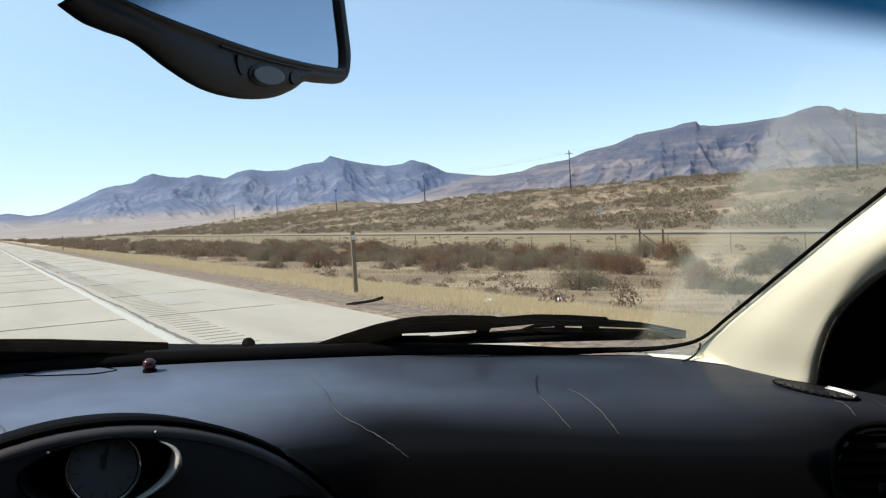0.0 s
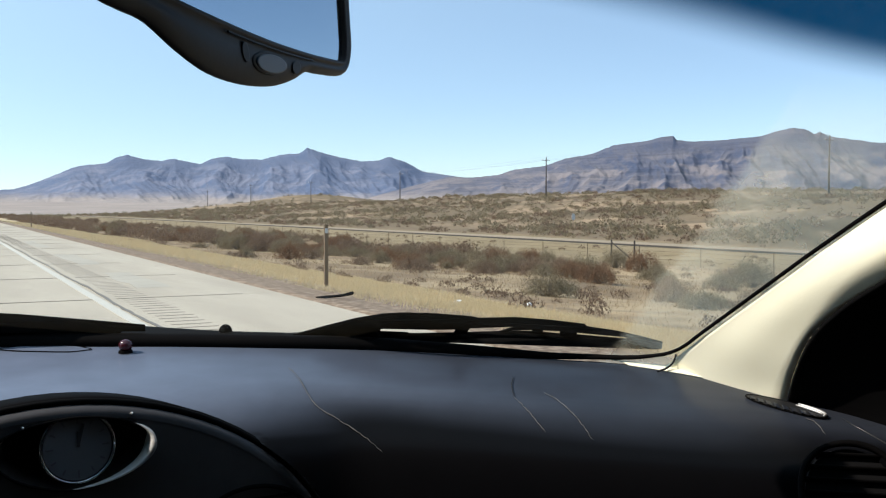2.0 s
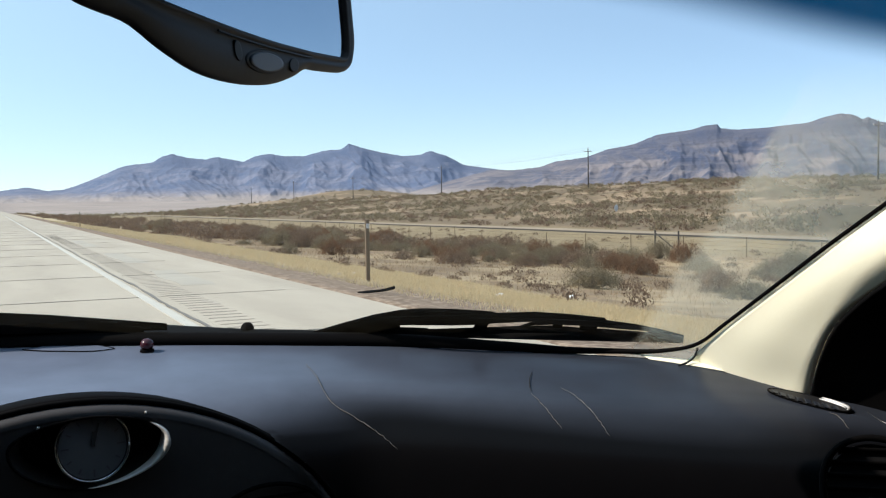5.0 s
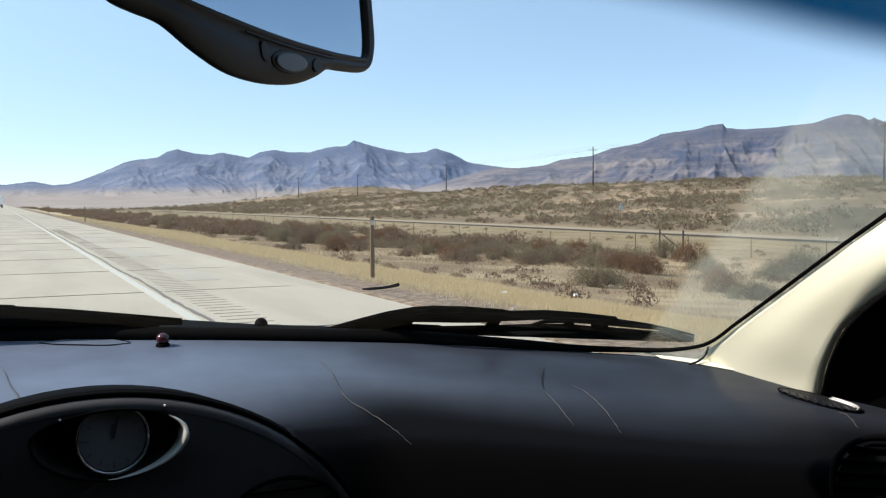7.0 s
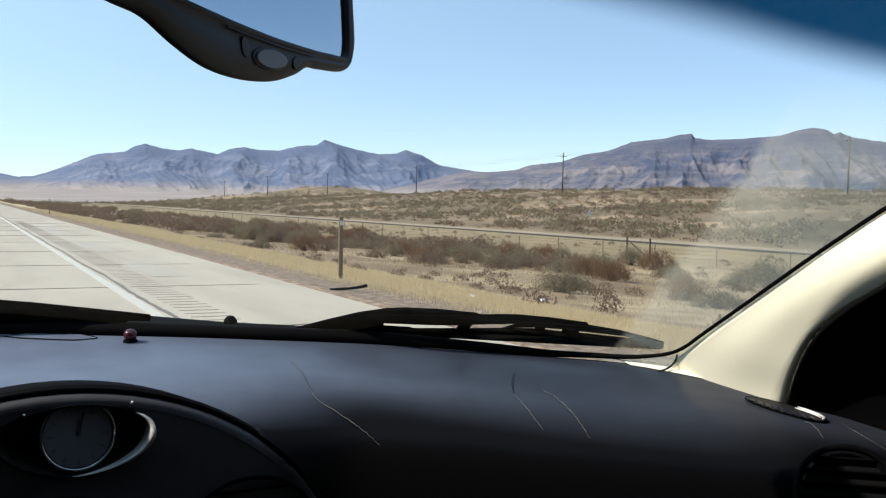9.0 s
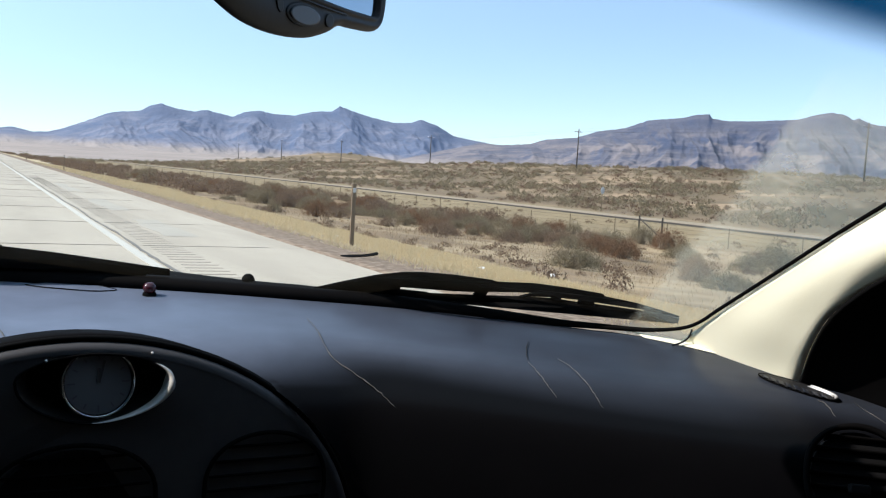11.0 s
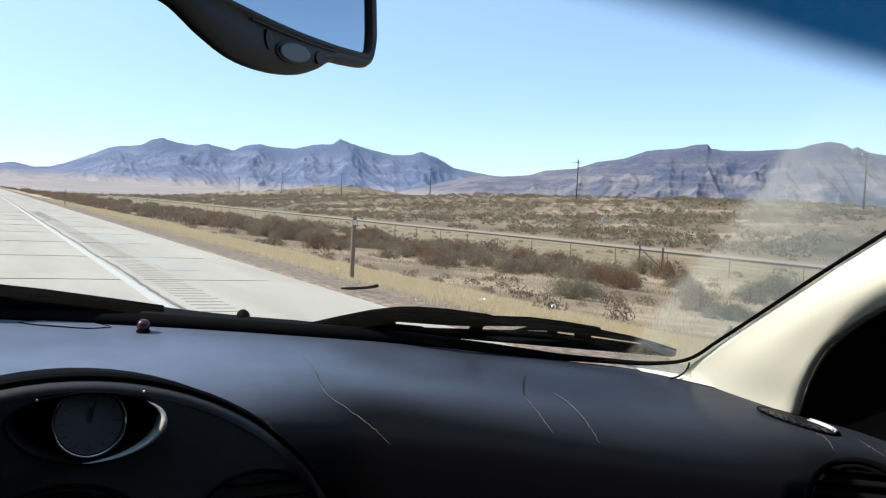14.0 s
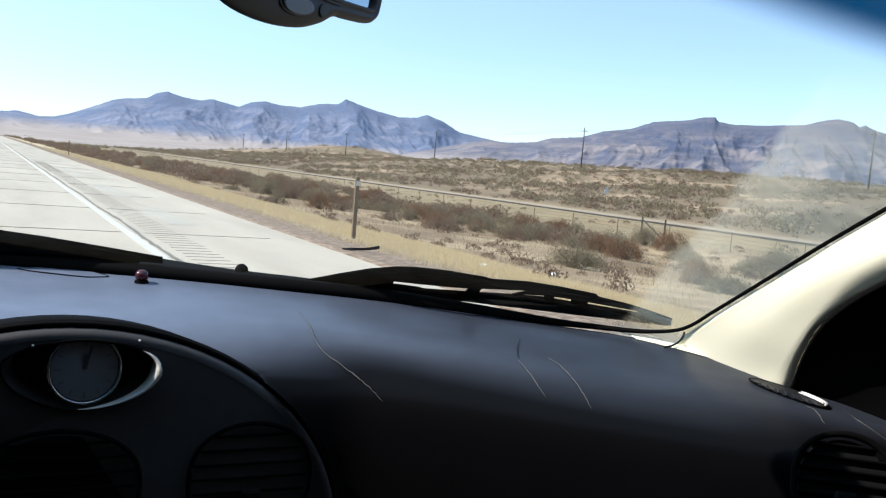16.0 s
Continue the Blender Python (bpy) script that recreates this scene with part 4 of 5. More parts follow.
def ring_plate(outer, inner, depth, y):
    """A frame between two outlines of the same count, in x, z; front at y."""
    bm = bmesh.new()
    n = len(outer)
    loops = []
    for pts, yy in (([(a + (c - a) * 1.0, b + (d - b) * 1.0) for (a, b), (c, d) in zip(outer, inner)], y + depth + 0.002), (outer, y + 0.004), ([(a + (c - a) * 0.3, b + (d - b) * 0.3) for (a, b), (c, d) in zip(outer, inner)], y),
                    ([(a + (c - a) * 0.8, b + (d - b) * 0.8) for (a, b), (c, d) in zip(outer, inner)], y + 0.001), (inner, y + 0.006), (inner, y + depth)):
        loops.append([bm.verts.new(at(p[0], yy + bow(p[0]), p[1])) for p in pts])
    for a, b in zip(loops, loops[1:]):
        for k in range(n):
            bm.faces.new((a[k], a[(k + 1) % n], b[(k + 1) % n], b[k]))
    bmesh.ops.recalc_face_normals(bm, faces=bm.faces)
    return bm




# the padded top, open where the centre pod stands
grid = [[dash_point(u, v) for v in vs] for u in us]
bm = bmesh.new()
made_v = [[bm.verts.new(p) for p in col] for col in grid]
for i in range(len(us) - 1):
    for j in range(len(vs) - 1):
        c = (grid[i][j] + grid[i + 1][j + 1]) / 2
        if not (c.y < POD_Y + 0.004 and arch_gap(c.x, c.z - EYE) < 0.0):
            bm.faces.new((made_v[i][j], made_v[i + 1][j], made_v[i + 1][j + 1], made_v[i][j + 1]))
bmesh.ops.delete(bm, geom=[v for v in bm.verts if not v.link_faces], context="VERTS")
for v in bm.verts:
    # the rim of the opening follows the arch exactly
    if v.is_boundary and v.co.y < POD_Y + 0.02 and abs(arch_gap(v.co.x, v.co.z - EYE)) < 0.012 and v.co.z - EYE > POD_Z - 0.2:
        up = max(0.0, (v.co.z - EYE - POD_Z) / POD_B)
        r = math.hypot((v.co.x - POD_X) / POD_A, up)
        v.co.x = POD_X + (v.co.x - POD_X) / r
        if up:
            v.co.z = POD_Z + EYE + (v.co.z - EYE - POD_Z) / r
bmesh.ops.recalc_face_normals(bm, faces=bm.faces)
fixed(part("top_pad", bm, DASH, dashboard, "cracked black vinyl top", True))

fixed(part("hood", ring_plate(arch(-0.0025, -0.62), arch(0.0055, -0.62), 0.07, POD_Y + 0.001), RUBBER, dashboard, "arched black hood over the centre panel", True))
seam = [at(x, POD_Y + 0.001 + bow(x), z) for x, z in arch(0.001, -0.62)[:41]]
fixed(part("hood_seam", tube(seam, 0.0027, 6, up=(0, 1, 0)), RUBBER, dashboard, smooth=True))
panel_y = POD_Y - 0.010
# sloping edge between the hood and the panel
bm = bmesh.new()
ea, eb = arch(0.0035, -0.62)[:41], arch(0.0127, -0.62)[:41]
EDGE_ROUND = [(0.0, 0.016), (0.06, 0.008), (0.2, 0.0035), (0.42, 0.001), (0.7, -0.0002), (1.0, -0.0005)]
edge_rows = [[bm.verts.new(at(a + (c - a) * f, panel_y + dy + bow(a), b + (d - b) * f)) for f, dy in EDGE_ROUND] for (a, b), (c, d) in zip(ea, eb)]
for p, q in zip(edge_rows, edge_rows[1:]):
    for k in range(len(EDGE_ROUND) - 1):
        bm.faces.new((p[k], p[k + 1], q[k + 1], q[k]))
bmesh.ops.recalc_face_normals(bm, faces=bm.faces)
fixed(part("panel_edge", bm, PANEL, dashboard, "soft sloping edge of the panel", True))


def almond(w, top, low, cz=-0.1995, n=48):
    pts = []
    for k in range(n):
        t = 2 * math.pi * k / n
        c, s = math.cos(t), math.sin(t)
        pts.append((0.089 + w * math.copysign(abs(c) ** 1.15, c), cz + (top if s > 0 else low) * math.copysign(abs(s) ** 1.0, s)))
    return pts


def panel_with_hole(outline, hole, y):
    bm = bmesh.new()
    a = [bm.verts.new(at(p[0], y + bow(p[0]), p[1])) for p in outline]
    b = [bm.verts.new(at(p[0], y + bow(p[0]), p[1])) for p in hole]
    ea = [bm.edges.new((a[k], a[(k + 1) % len(a)])) for k in range(len(a))]
    eb = [bm.edges.new((b[k], b[(k + 1) % len(b)])) for k in range(len(b))]
    bmesh.ops.triangle_fill(bm, edges=ea + eb, use_beauty=True)
    bmesh.ops.recalc_face_normals(bm, faces=bm.faces)
    return bm


for dx, dz in ((-0.043, 0.026), (0.044, 0.030)):
    bm = bmesh.new()
    bmesh.ops.create_icosphere(bm, subdivisions=1, radius=0.0013)
    fixed(part("indicator_dot", shift(bm, Matrix.Translation(at(0.0912 + dx, panel_y - 0.001, -0.2065 + dz))), WHITE, dashboard, "tiny white dot"))
fixed(part("centre_panel", panel_with_hole(arch(0.0125, -0.62), almond(0.064, 0.0232, 0.037), panel_y), PANEL, dashboard))
# almond recess with sloping walls
bm = bmesh.new()
o, i2 = almond(0.064, 0.0232, 0.037), almond(0.056, 0.0200, 0.030)
ra = [bm.verts.new(at(p[0], panel_y, p[1])) for p in o]
rb = [bm.verts.new(at(p[0], panel_y + 0.024, p[1])) for p in i2]
for k in range(len(ra)):
    bm.faces.new((ra[k], ra[(k + 1) % len(ra)], rb[(k + 1) % len(rb)], rb[k]))
fl = bmesh.new()
fl.faces.new([fl.verts.new(v.co) for v in rb])
fixed(part("recess_floor", fl, MATT, dashboard))
bmesh.ops.recalc_face_normals(bm, faces=bm.faces)
fixed(part("clock_recess", bm, RECESS, dashboard, "satin almond-shaped recess"))
# pale raised lip at the recess's lower right, added for the sun's glint
bm = bmesh.new()
oa, ob_, oc = almond(0.0660, 0.0246, 0.0390), almond(0.0645, 0.0235, 0.0375), almond(0.0600, 0.0208, 0.0343)
rows = []
for k in range(31, 54):
    f = ((k - 30.5) / 16.5) ** 1.8 if k <= 47 else ((53.5 - k) / 6.5) ** 0.7
    j = k % 48
    mixp = [(b[0] + (c[0] - b[0]) * f, b[1] + (c[1] - b[1]) * f) for b, c in ((ob_[j], oc[j]),)][0]
    rows.append([bm.verts.new(at(oa[j][0], panel_y, oa[j][1])), bm.verts.new(at(ob_[j][0], panel_y - 0.018 * f, ob_[j][1])), bm.verts.new(at(mixp[0], panel_y - 0.013 * f, mixp[1])), bm.verts.new(at(mixp[0], panel_y + 0.02, mixp[1]))])
for a, b in zip(rows, rows[1:]):
    for q in range(3):
        bm.faces.new((a[q], a[q + 1], b[q + 1], b[q]))
bmesh.ops.recalc_face_normals(bm, faces=bm.faces)
fixed(part("recess_lip", bm, GLINT_LIP, dashboard, "pale satin lip shaped as the sun's glint on the recess wall", True))
lip = [at(p[0], panel_y - 0.001, p[1]) for p in almond(0.065, 0.0234, 0.038)]
fixed(part("recess_rim", tube(lip + lip[:1], 0.0012, 6, up=(0, 1, 0)), RUBBER, dashboard, smooth=True))

clock = holder("clock", at(0.089, 0.86, -0.203), "round analogue clock with chrome rim set in a black dashboard", "clock")
bpy.context.view_layer.update()
CLOCK = Matrix.Translation(at(0.0912, panel_y + 0.004, -0.2022)) @ pose(0, 0, 0, 86, 0, 6) @ Matrix.Scale(1.06, 4)


def on_clock(bm, z=0.0, m=Matrix()):
    return shift(bm, CLOCK @ Matrix.Translation((0, 0, z)) @ m)


fixed(part("case", on_clock(rod(0.0285, 0.0285, 0.016, 48), -0.009), BLACK, clock, smooth=False))
fixed(part("dial", on_clock(rod(0.0265, 0.0265, 0.001, 48), 0.0), DIAL, clock))
rim = [CLOCK @ Vector((0.0285 * math.cos(a), 0.0285 * math.sin(a), 0.0015)) for a in (2 * math.pi * k / 48 for k in range(49))]
fixed(part("rim", tube(rim, 0.0013, 6, up=(0, 1, 0)), CHROME, clock, "thin chrome rim", True))
for k in range(12):
    a = math.pi / 6 * k
    fixed(part("hour_mark", on_clock(box(0.0014, 0.0042 if k % 3 else 0.006, 0.0006), 0.0008, pose(0, 0, 0, 0, 0, -math.degrees(a)) @ Matrix.Translation((0, 0.0218, 0))), DIAL_MARK, clock))
for name, ang, length, w in (("hour_pointer", 3, 0.012, 0.0026), ("minute_pointer", 14, 0.019, 0.0018)):
    fixed(part(name, on_clock(box(w, length, 0.0006), 0.0016, pose(0, 0, 0, 0, 0, -ang) @ Matrix.Translation((0, length / 2, 0))), POINTER, clock))


def face_vent(m, rx, rz, rim=0.0022):
    """An oval air vent at m, facing along its -y: outer ring, dark bowl, slats, thumb tab."""
    ring = [m @ Vector((rx * math.cos(a), -0.002, rz * math.copysign(abs(math.sin(a)) ** 0.8, math.sin(a)))) for a in (2 * math.pi * k / 40 for k in range(41))]
    v = fixed(part("air_vent", tube(ring, rim, 6, up=(0, 1, 0)), RUBBER, dashboard, "oval black air vent with slats", True))
    bowl = shift(rod(0.98, 0.9, 0.03, 40), m @ Matrix.Translation((0, 0.018, 0)) @ pose(0, 0, 0, 90, 0, 0) @ Matrix.Diagonal((rx, rz, 1, 1)))
    part("bowl", bowl, MATT, v)
    for k in range(-3, 4):
        zz = k * rz / 4
        half = rx * math.sqrt(max(0.02, 1 - (zz / rz) ** 2)) * 0.95
        part("slat", shift(box(half * 2, 0.012, 0.0025, 0.0008, 1), m @ Matrix.Translation((0, 0.004, zz)) @ pose(0, 0, 0, -18, 0, 0)), RUBBER, v)
    part("tab", shift(box(0.018, 0.008, 0.009, 0.002), m @ Matrix.Translation((0, -0.007, -rz * 0.25))), MATT, v)
    for c in v.children:
        c.matrix_parent_inverse = v.matrix_world.inverted()


bpy.context.view_layer.update()
face_vent(Matrix.Translation(at(0.243, panel_y - 0.002, -0.309)), 0.058, 0.054)
face_vent(Matrix.Translation(at(0.072, panel_y - 0.002, -0.309)), 0.070, 0.054)
# the passenger's vent is set square to the dashboard's rounded face
vn = Vector((-0.56, -0.72, 0.40)).normalized()
vx = Vector((0, 0, 1)).cross(vn).normalized()
PV = Matrix((vx, -vn, vn.cross(vx))).transposed().to_4x4()
PV.translation = at(0.684, 0.5615, -0.2465) + vn * 0.006
face_vent(PV, 0.042, 0.044, 0.0030)

# slim demister vent let into the top near the pillar
vent_mid = on_dash(0.7085, 0.657)
ax = (on_dash(0.7205, 0.6195) - on_dash(0.695, 0.695)).normalized()
nn = (on_dash(0.725, 0.661) - on_dash(0.692, 0.650)).cross(on_dash(0.7085, 0.667) - on_dash(0.7085, 0.647)).normalized()
ay = nn.cross(ax).normalized()
VM = Matrix((ax, ay, ax.cross(ay))).transposed().to_4x4()
VM.translation = vent_mid + nn * 0.0005
VM = VM @ Matrix.Diagonal((0.74, 0.78, 0.6, 1))
ring = [VM @ Vector((0.055 * math.cos(a), 0.016 * math.sin(a), 0.0012)) for a in (2 * math.pi * k / 36 for k in range(37))]
dv = fixed(part("demister_vent", tube(ring, 0.0007, 6), RUBBER, dashboard, "slim oval demister vent with pale rails", True))
bowl = fixed(part("bowl", shift(rod(1, 1, 0.003, 36), VM @ Matrix.Diagonal((0.054, 0.0155, 1, 1))), INK, dv))
for k in range(-4, 4):
    x = k * 0.0115 + 0.004
    half = 0.0145 * math.sqrt(max(0.05, 1 - (x / 0.055) ** 2))
    fin = shift(box(0.0085, half * 1.15, 0.003, 0.0008, 1), VM @ Matrix.Translation((x, -half * 0.62, 0.0016)) @ pose(0, 0, 0, 0, 20, 38))
    fixed(part("slat", fin, DASH, dv))
for rx, ry, r, lo, hi in ((0.052, 0.0140, 0.0017, -12, 84), (0.047, 0.0085, 0.0011, 0, 80)):
    rail = [VM @ Vector((rx * math.cos(a), ry * math.sin(a), 0.0034)) for a in (math.radians(d) for d in range(lo, hi, 6))]
    fixed(part("rail", tube(rail, lambda t, w=r: w * (0.25 + 0.75 * math.sin(math.pi * (0.15 + 0.75 * (1 - t)))), 6), SILVER_SLAT, dv, "pale curved rail", True))

# slim defroster slot near the far edge
slot = [(0.045, 1.203), (0.07, 1.214), (0.098, 1.208), (0.125, 1.186), (0.142, 1.160), (0.118, 1.158), (0.09, 1.172), (0.062, 1.188)]
sb = bmesh.new()
sb.faces.new([sb.verts.new(on_dash(a, b) + Vector((0, 0, 0.0012))) for a, b in slot])
bmesh.ops.recalc_face_normals(sb, faces=sb.faces)
dslot = fixed(part("defroster_slot", sb, DASH, dashboard, "slim dark defroster slot"))
edge_ring = smooth_path([on_dash(a, b) + Vector((0, 0, 0.001)) for a, b in slot + slot[:1]], 4)
fixed(part("slot_rim", tube(edge_ring, 0.0006, 5), RUBBER, dslot, smooth=True))

# bead along the end of the dashboard
bead = smooth_path([on_dash(a, b) + Vector((0, 0, 0.0006)) for a, b in ((0.737, 0.615), (0.7335, 0.60), (0.735, 0.585), (0.741, 0.562), (0.747, 0.5427), (0.749, 0.5238), (0.750, 0.506))], 4)
fixed(part("end_bead", tube(bead, lambda t: 0.0006 * (0.3 + 0.7 * math.sin(math.pi * t)), 6), RECESS, dashboard, "worn satin bead at the end of the dashboard", True))

# splits in the vinyl: a dark gap with a paler curled edge
CRACKS = [[(0.324, 1.000), (0.322, 0.962), (0.317, 0.913), (0.321, 0.893), (0.333, 0.875), (0.346, 0.855), (0.353, 0.843), (0.361, 0.830)],
          [(0.536, 0.876), (0.512, 0.840), (0.501, 0.817)],
          [(0.499, 0.813), (0.497, 0.790), (0.496, 0.770), (0.496, 0.753)],
          [(0.534, 0.812), (0.534, 0.786), (0.532, 0.760), (0.530, 0.739), (0.528, 0.722)],
          [(0.006, 1.082), (0.012, 1.018), (0.021, 0.965), (0.028, 0.920)],
          [(0.703, 0.628), (0.705, 0.618), (0.700, 0.603)]]
for k, pts in enumerate(CRACKS):
    path = []
    for p in smooth_path([(a, b, 0) for a, b in pts], 6):
        q = on_dash(p.x + random.uniform(-0.0006, 0.0006), p.y)
        path.append(q + Vector((0, -0.0004, 0.0012)))
    thin = 0.00042 if k != 2 and k != 3 else 0.00034
    fixed(part("crack", tube(path, lambda t, w=thin: w * (0.35 + 1.3 * math.sin(math.pi * (0.1 + 0.85 * t)) * (0.7 + 0.3 * math.sin(t * 40))), 5), CRACK if k != 1 else CRACK_DARK, dashboard, "split in the vinyl with a pale curled edge", True))

# small red lamp standing on the dashboard
kb = on_dash(0.175, 1.131)
knob = holder("alarm_light", kb, "small dark red alarm light standing on a black dashboard", "light")
bm = bmesh.new()
bmesh.ops.create_uvsphere(bm, u_segments=20, v_segments=12, radius=0.0075)
bmesh.ops.scale(bm, vec=(1.05, 1.05, 0.95), verts=bm.verts)
part("lens", shift(bm, Matrix.Translation((0, 0, 0.0085))), RED, knob, smooth=True)
part("foot", shift(rod(0.0082, 0.0076, 0.003, 20), Matrix.Translation((0, 0, 0.0015))), RUBBER, knob)

# ---- windshield, seal, cowl, wipers ----
def glass_point(x, s, lift=0.0):
    return at(x * (1 - 0.10 * s), dash_edge(x) + 0.03 - 0.72 * s + lift * 0.55, dash_height(x) + 0.45 * s + lift * 0.84)


def edge_shift(s):
    """How far the glass's side edge bows outwards, in metres."""
    return float(np.interp(s, [0.1, 0.2, 0.3, 0.37, 0.45, 0.7, 1.0], [0.0, 0.005, 0.0095, 0.016, 0.0265, 0.05, 0.07]))


gxs = np.concatenate([np.linspace(-0.86, 0.1, 24)[:-1], np.linspace(0.1, 0.708, 44)])
windshield = sheet("windshield", lambda u, v: glass_point(u, v) + Vector((edge_shift(v) * float(blend(u, 0.45, 0.69)), 0, 0)), gxs, np.linspace(-0.02, 1, 30), GLASS)
windshield.visible_shadow = False
tagged(windshield, "raked car windshield with tinted top band and dusty corner", "windshield", kind="structure")
seal = [glass_point(0.694, s) + Vector((-0.002 + edge_shift(s), -0.004, 0)) for s in np.linspace(1.0, 0.10, 20)]
seal += [glass_point(0.6935, 0.068) + Vector((-0.002, -0.005, 0)), glass_point(0.691, 0.045) + Vector((-0.003, -0.006, 0)), glass_point(0.684, 0.030) + Vector((-0.003, -0.008, 0))]
seal += [glass_point(x, 0.014 + 0.008 * float(blend(x, 0.62, 0.67))) + Vector((0, -0.010, -0.002)) for x in np.linspace(0.670, -0.84, 56)]
sm = smooth_path(seal, 3)
ob = part("windshield_seal", tube(sm, lambda t: 0.0020 + 0.0086 * float(blend(t, 0.27, 0.42)), 8), RUBBER, smooth=True)
tagged(ob, "black rubber seal along the windshield edge", "seal", kind="structure")

cowl_edge = curve_of([(-0.9, 1.62), (-0.3, 1.62), (0.02, 1.53), (0.16, 1.36), (0.295, 1.19), (0.39, 1.115), (0.50, 1.035), (0.60, 0.955), (0.68, 0.845), (0.74, 0.745)])
ob = sheet("cowl", lambda u, v: at(u, dash_edge(u) + 0.012 + (max(cowl_edge(u), dash_edge(u) + (0.045 if u < 0.45 else 0.018)) - dash_edge(u)) * v, dash_height(u) - 0.006 + (-0.147 - dash_height(u)) * (1 - float(blend(u, 0.36, 0.50))) * v ** 0.6 + 0.004 * float(blend(u, 0.36, 0.50))),
           np.linspace(-0.86, 0.73, 70), np.linspace(0, 1, 12), RUBBER, None, 0.004)
tagged(ob, "black plastic cowl below the windshield", "cowl", kind="structure")


def glass_near(x, z):
    """The outer face of the glass at a width and height."""
    s = 0.0
    for _ in range(30):
        x0 = x / (1 - 0.10 * s)
        s = (z - dash_height(x0)) / 0.45
    return glass_point(x / (1 - 0.10 * s), s, 0.012)


def flat_piece(outline, thick):
    """A plate on the outside of the glass; outline as widths and heights on it."""
    bm = bmesh.new()
    top = [bm.verts.new(glass_near(x, z) + Vector((0, -0.002, 0.003))) for x, z in outline]
    low = [bm.verts.new(v.co + Vector((0, thick * 0.3, -thick * 0.9))) for v in top]
    n = len(top)
    faces = [bm.faces.new(top), bm.faces.new(low[::-1])]
    for i in range(n):
        faces.append(bm.faces.new((top[i], low[i], low[(i + 1) % n], top[(i + 1) % n])))
    bmesh.ops.recalc_face_normals(bm, faces=bm.faces)
    bmesh.ops.bevel(bm, geom=list(faces[0].edges), offset=0.0008, segments=1, affect="EDGES", profile=0.5)
    return bm


def wiper(label, arm, frame_shape, rubber, clips, tip, root):
    w = holder("windshield_wiper", glass_near(*root), label, "wiper", "windshield wipers")
    bpy.context.view_layer.update()
    fixed(part("arm", flat_piece(arm, 0.004), RUBBER, w))
    fixed(part("frame", flat_piece(frame_shape, 0.0025), RUBBER, w))
    fixed(part("rubber_blade", flat_piece(rubber, 0.003), RUBBER, w))
    for c in clips:
        fixed(part("clip", flat_piece(c, 0.0035), RUBBER, w))
    # the dusty glass's pale veil is put into the tip's grey colour
    if tip:
        fixed(part("tip", flat_piece(tip, 0.0036), BUTTON, w, "rubber tip greyed for the dusty glass veil over it"))


wiper("black windshield wiper resting above the cowl",
      [(0.330, -0.174), (0.355, -0.1677), (0.391, -0.1508), (0.419, -0.1392), (0.443, -0.133), (0.462, -0.1312), (0.494, -0.1319), (0.532, -0.1351), (0.548, -0.1394), (0.551, -0.1442),
       (0.530, -0.1475), (0.516, -0.1504), (0.505, -0.1515), (0.495, -0.1389), (0.472, -0.1388), (0.4475, -0.1404), (0.4520, -0.1493), (0.4580, -0.1640), (0.437, -0.171), (0.400, -0.177), (0.340, -0.179)],
      [(0.446, -0.1431), (0.474, -0.142), (0.497, -0.1414), (0.516, -0.1409), (0.536, -0.1373), (0.571, -0.135), (0.600, -0.1367), (0.630, -0.1401), (0.6336, -0.1432), (0.657, -0.1469), (0.673, -0.1511),
       (0.688, -0.1562), (0.689, -0.1591), (0.669, -0.1530), (0.649, -0.1500), (0.630, -0.1493), (0.620, -0.150), (0.604, -0.1498), (0.5925, -0.1445), (0.568, -0.1465), (0.548, -0.1489), (0.534, -0.1522), (0.507, -0.1535), (0.449, -0.153)],
      [(0.4467, -0.1575), (0.484, -0.1592), (0.4875, -0.1607), (0.538, -0.158), (0.573, -0.1547), (0.599, -0.1529), (0.621, -0.1547), (0.634, -0.1547), (0.669, -0.1562), (0.691, -0.162), (0.6905, -0.1644),
       (0.6746, -0.1646), (0.648, -0.1638), (0.603, -0.1626), (0.558, -0.1647), (0.516, -0.169), (0.493, -0.1707), (0.451, -0.1660)],
      [[(0.592, -0.1438), (0.6045, -0.1498), (0.6095, -0.1578), (0.5995, -0.1545)], [(0.617, -0.1484), (0.630, -0.1485), (0.635, -0.1563), (0.622, -0.1563)],
       [(0.571, -0.1546), (0.577, -0.1492), (0.594, -0.1469), (0.596, -0.1490), (0.580, -0.1510), (0.574, -0.1560)], [(0.528, -0.150), (0.540, -0.149), (0.542, -0.159), (0.530, -0.160)]],
      [(0.667, -0.1518), (0.688, -0.1562), (0.6916, -0.1627), (0.674, -0.1631)], (0.36, -0.17))
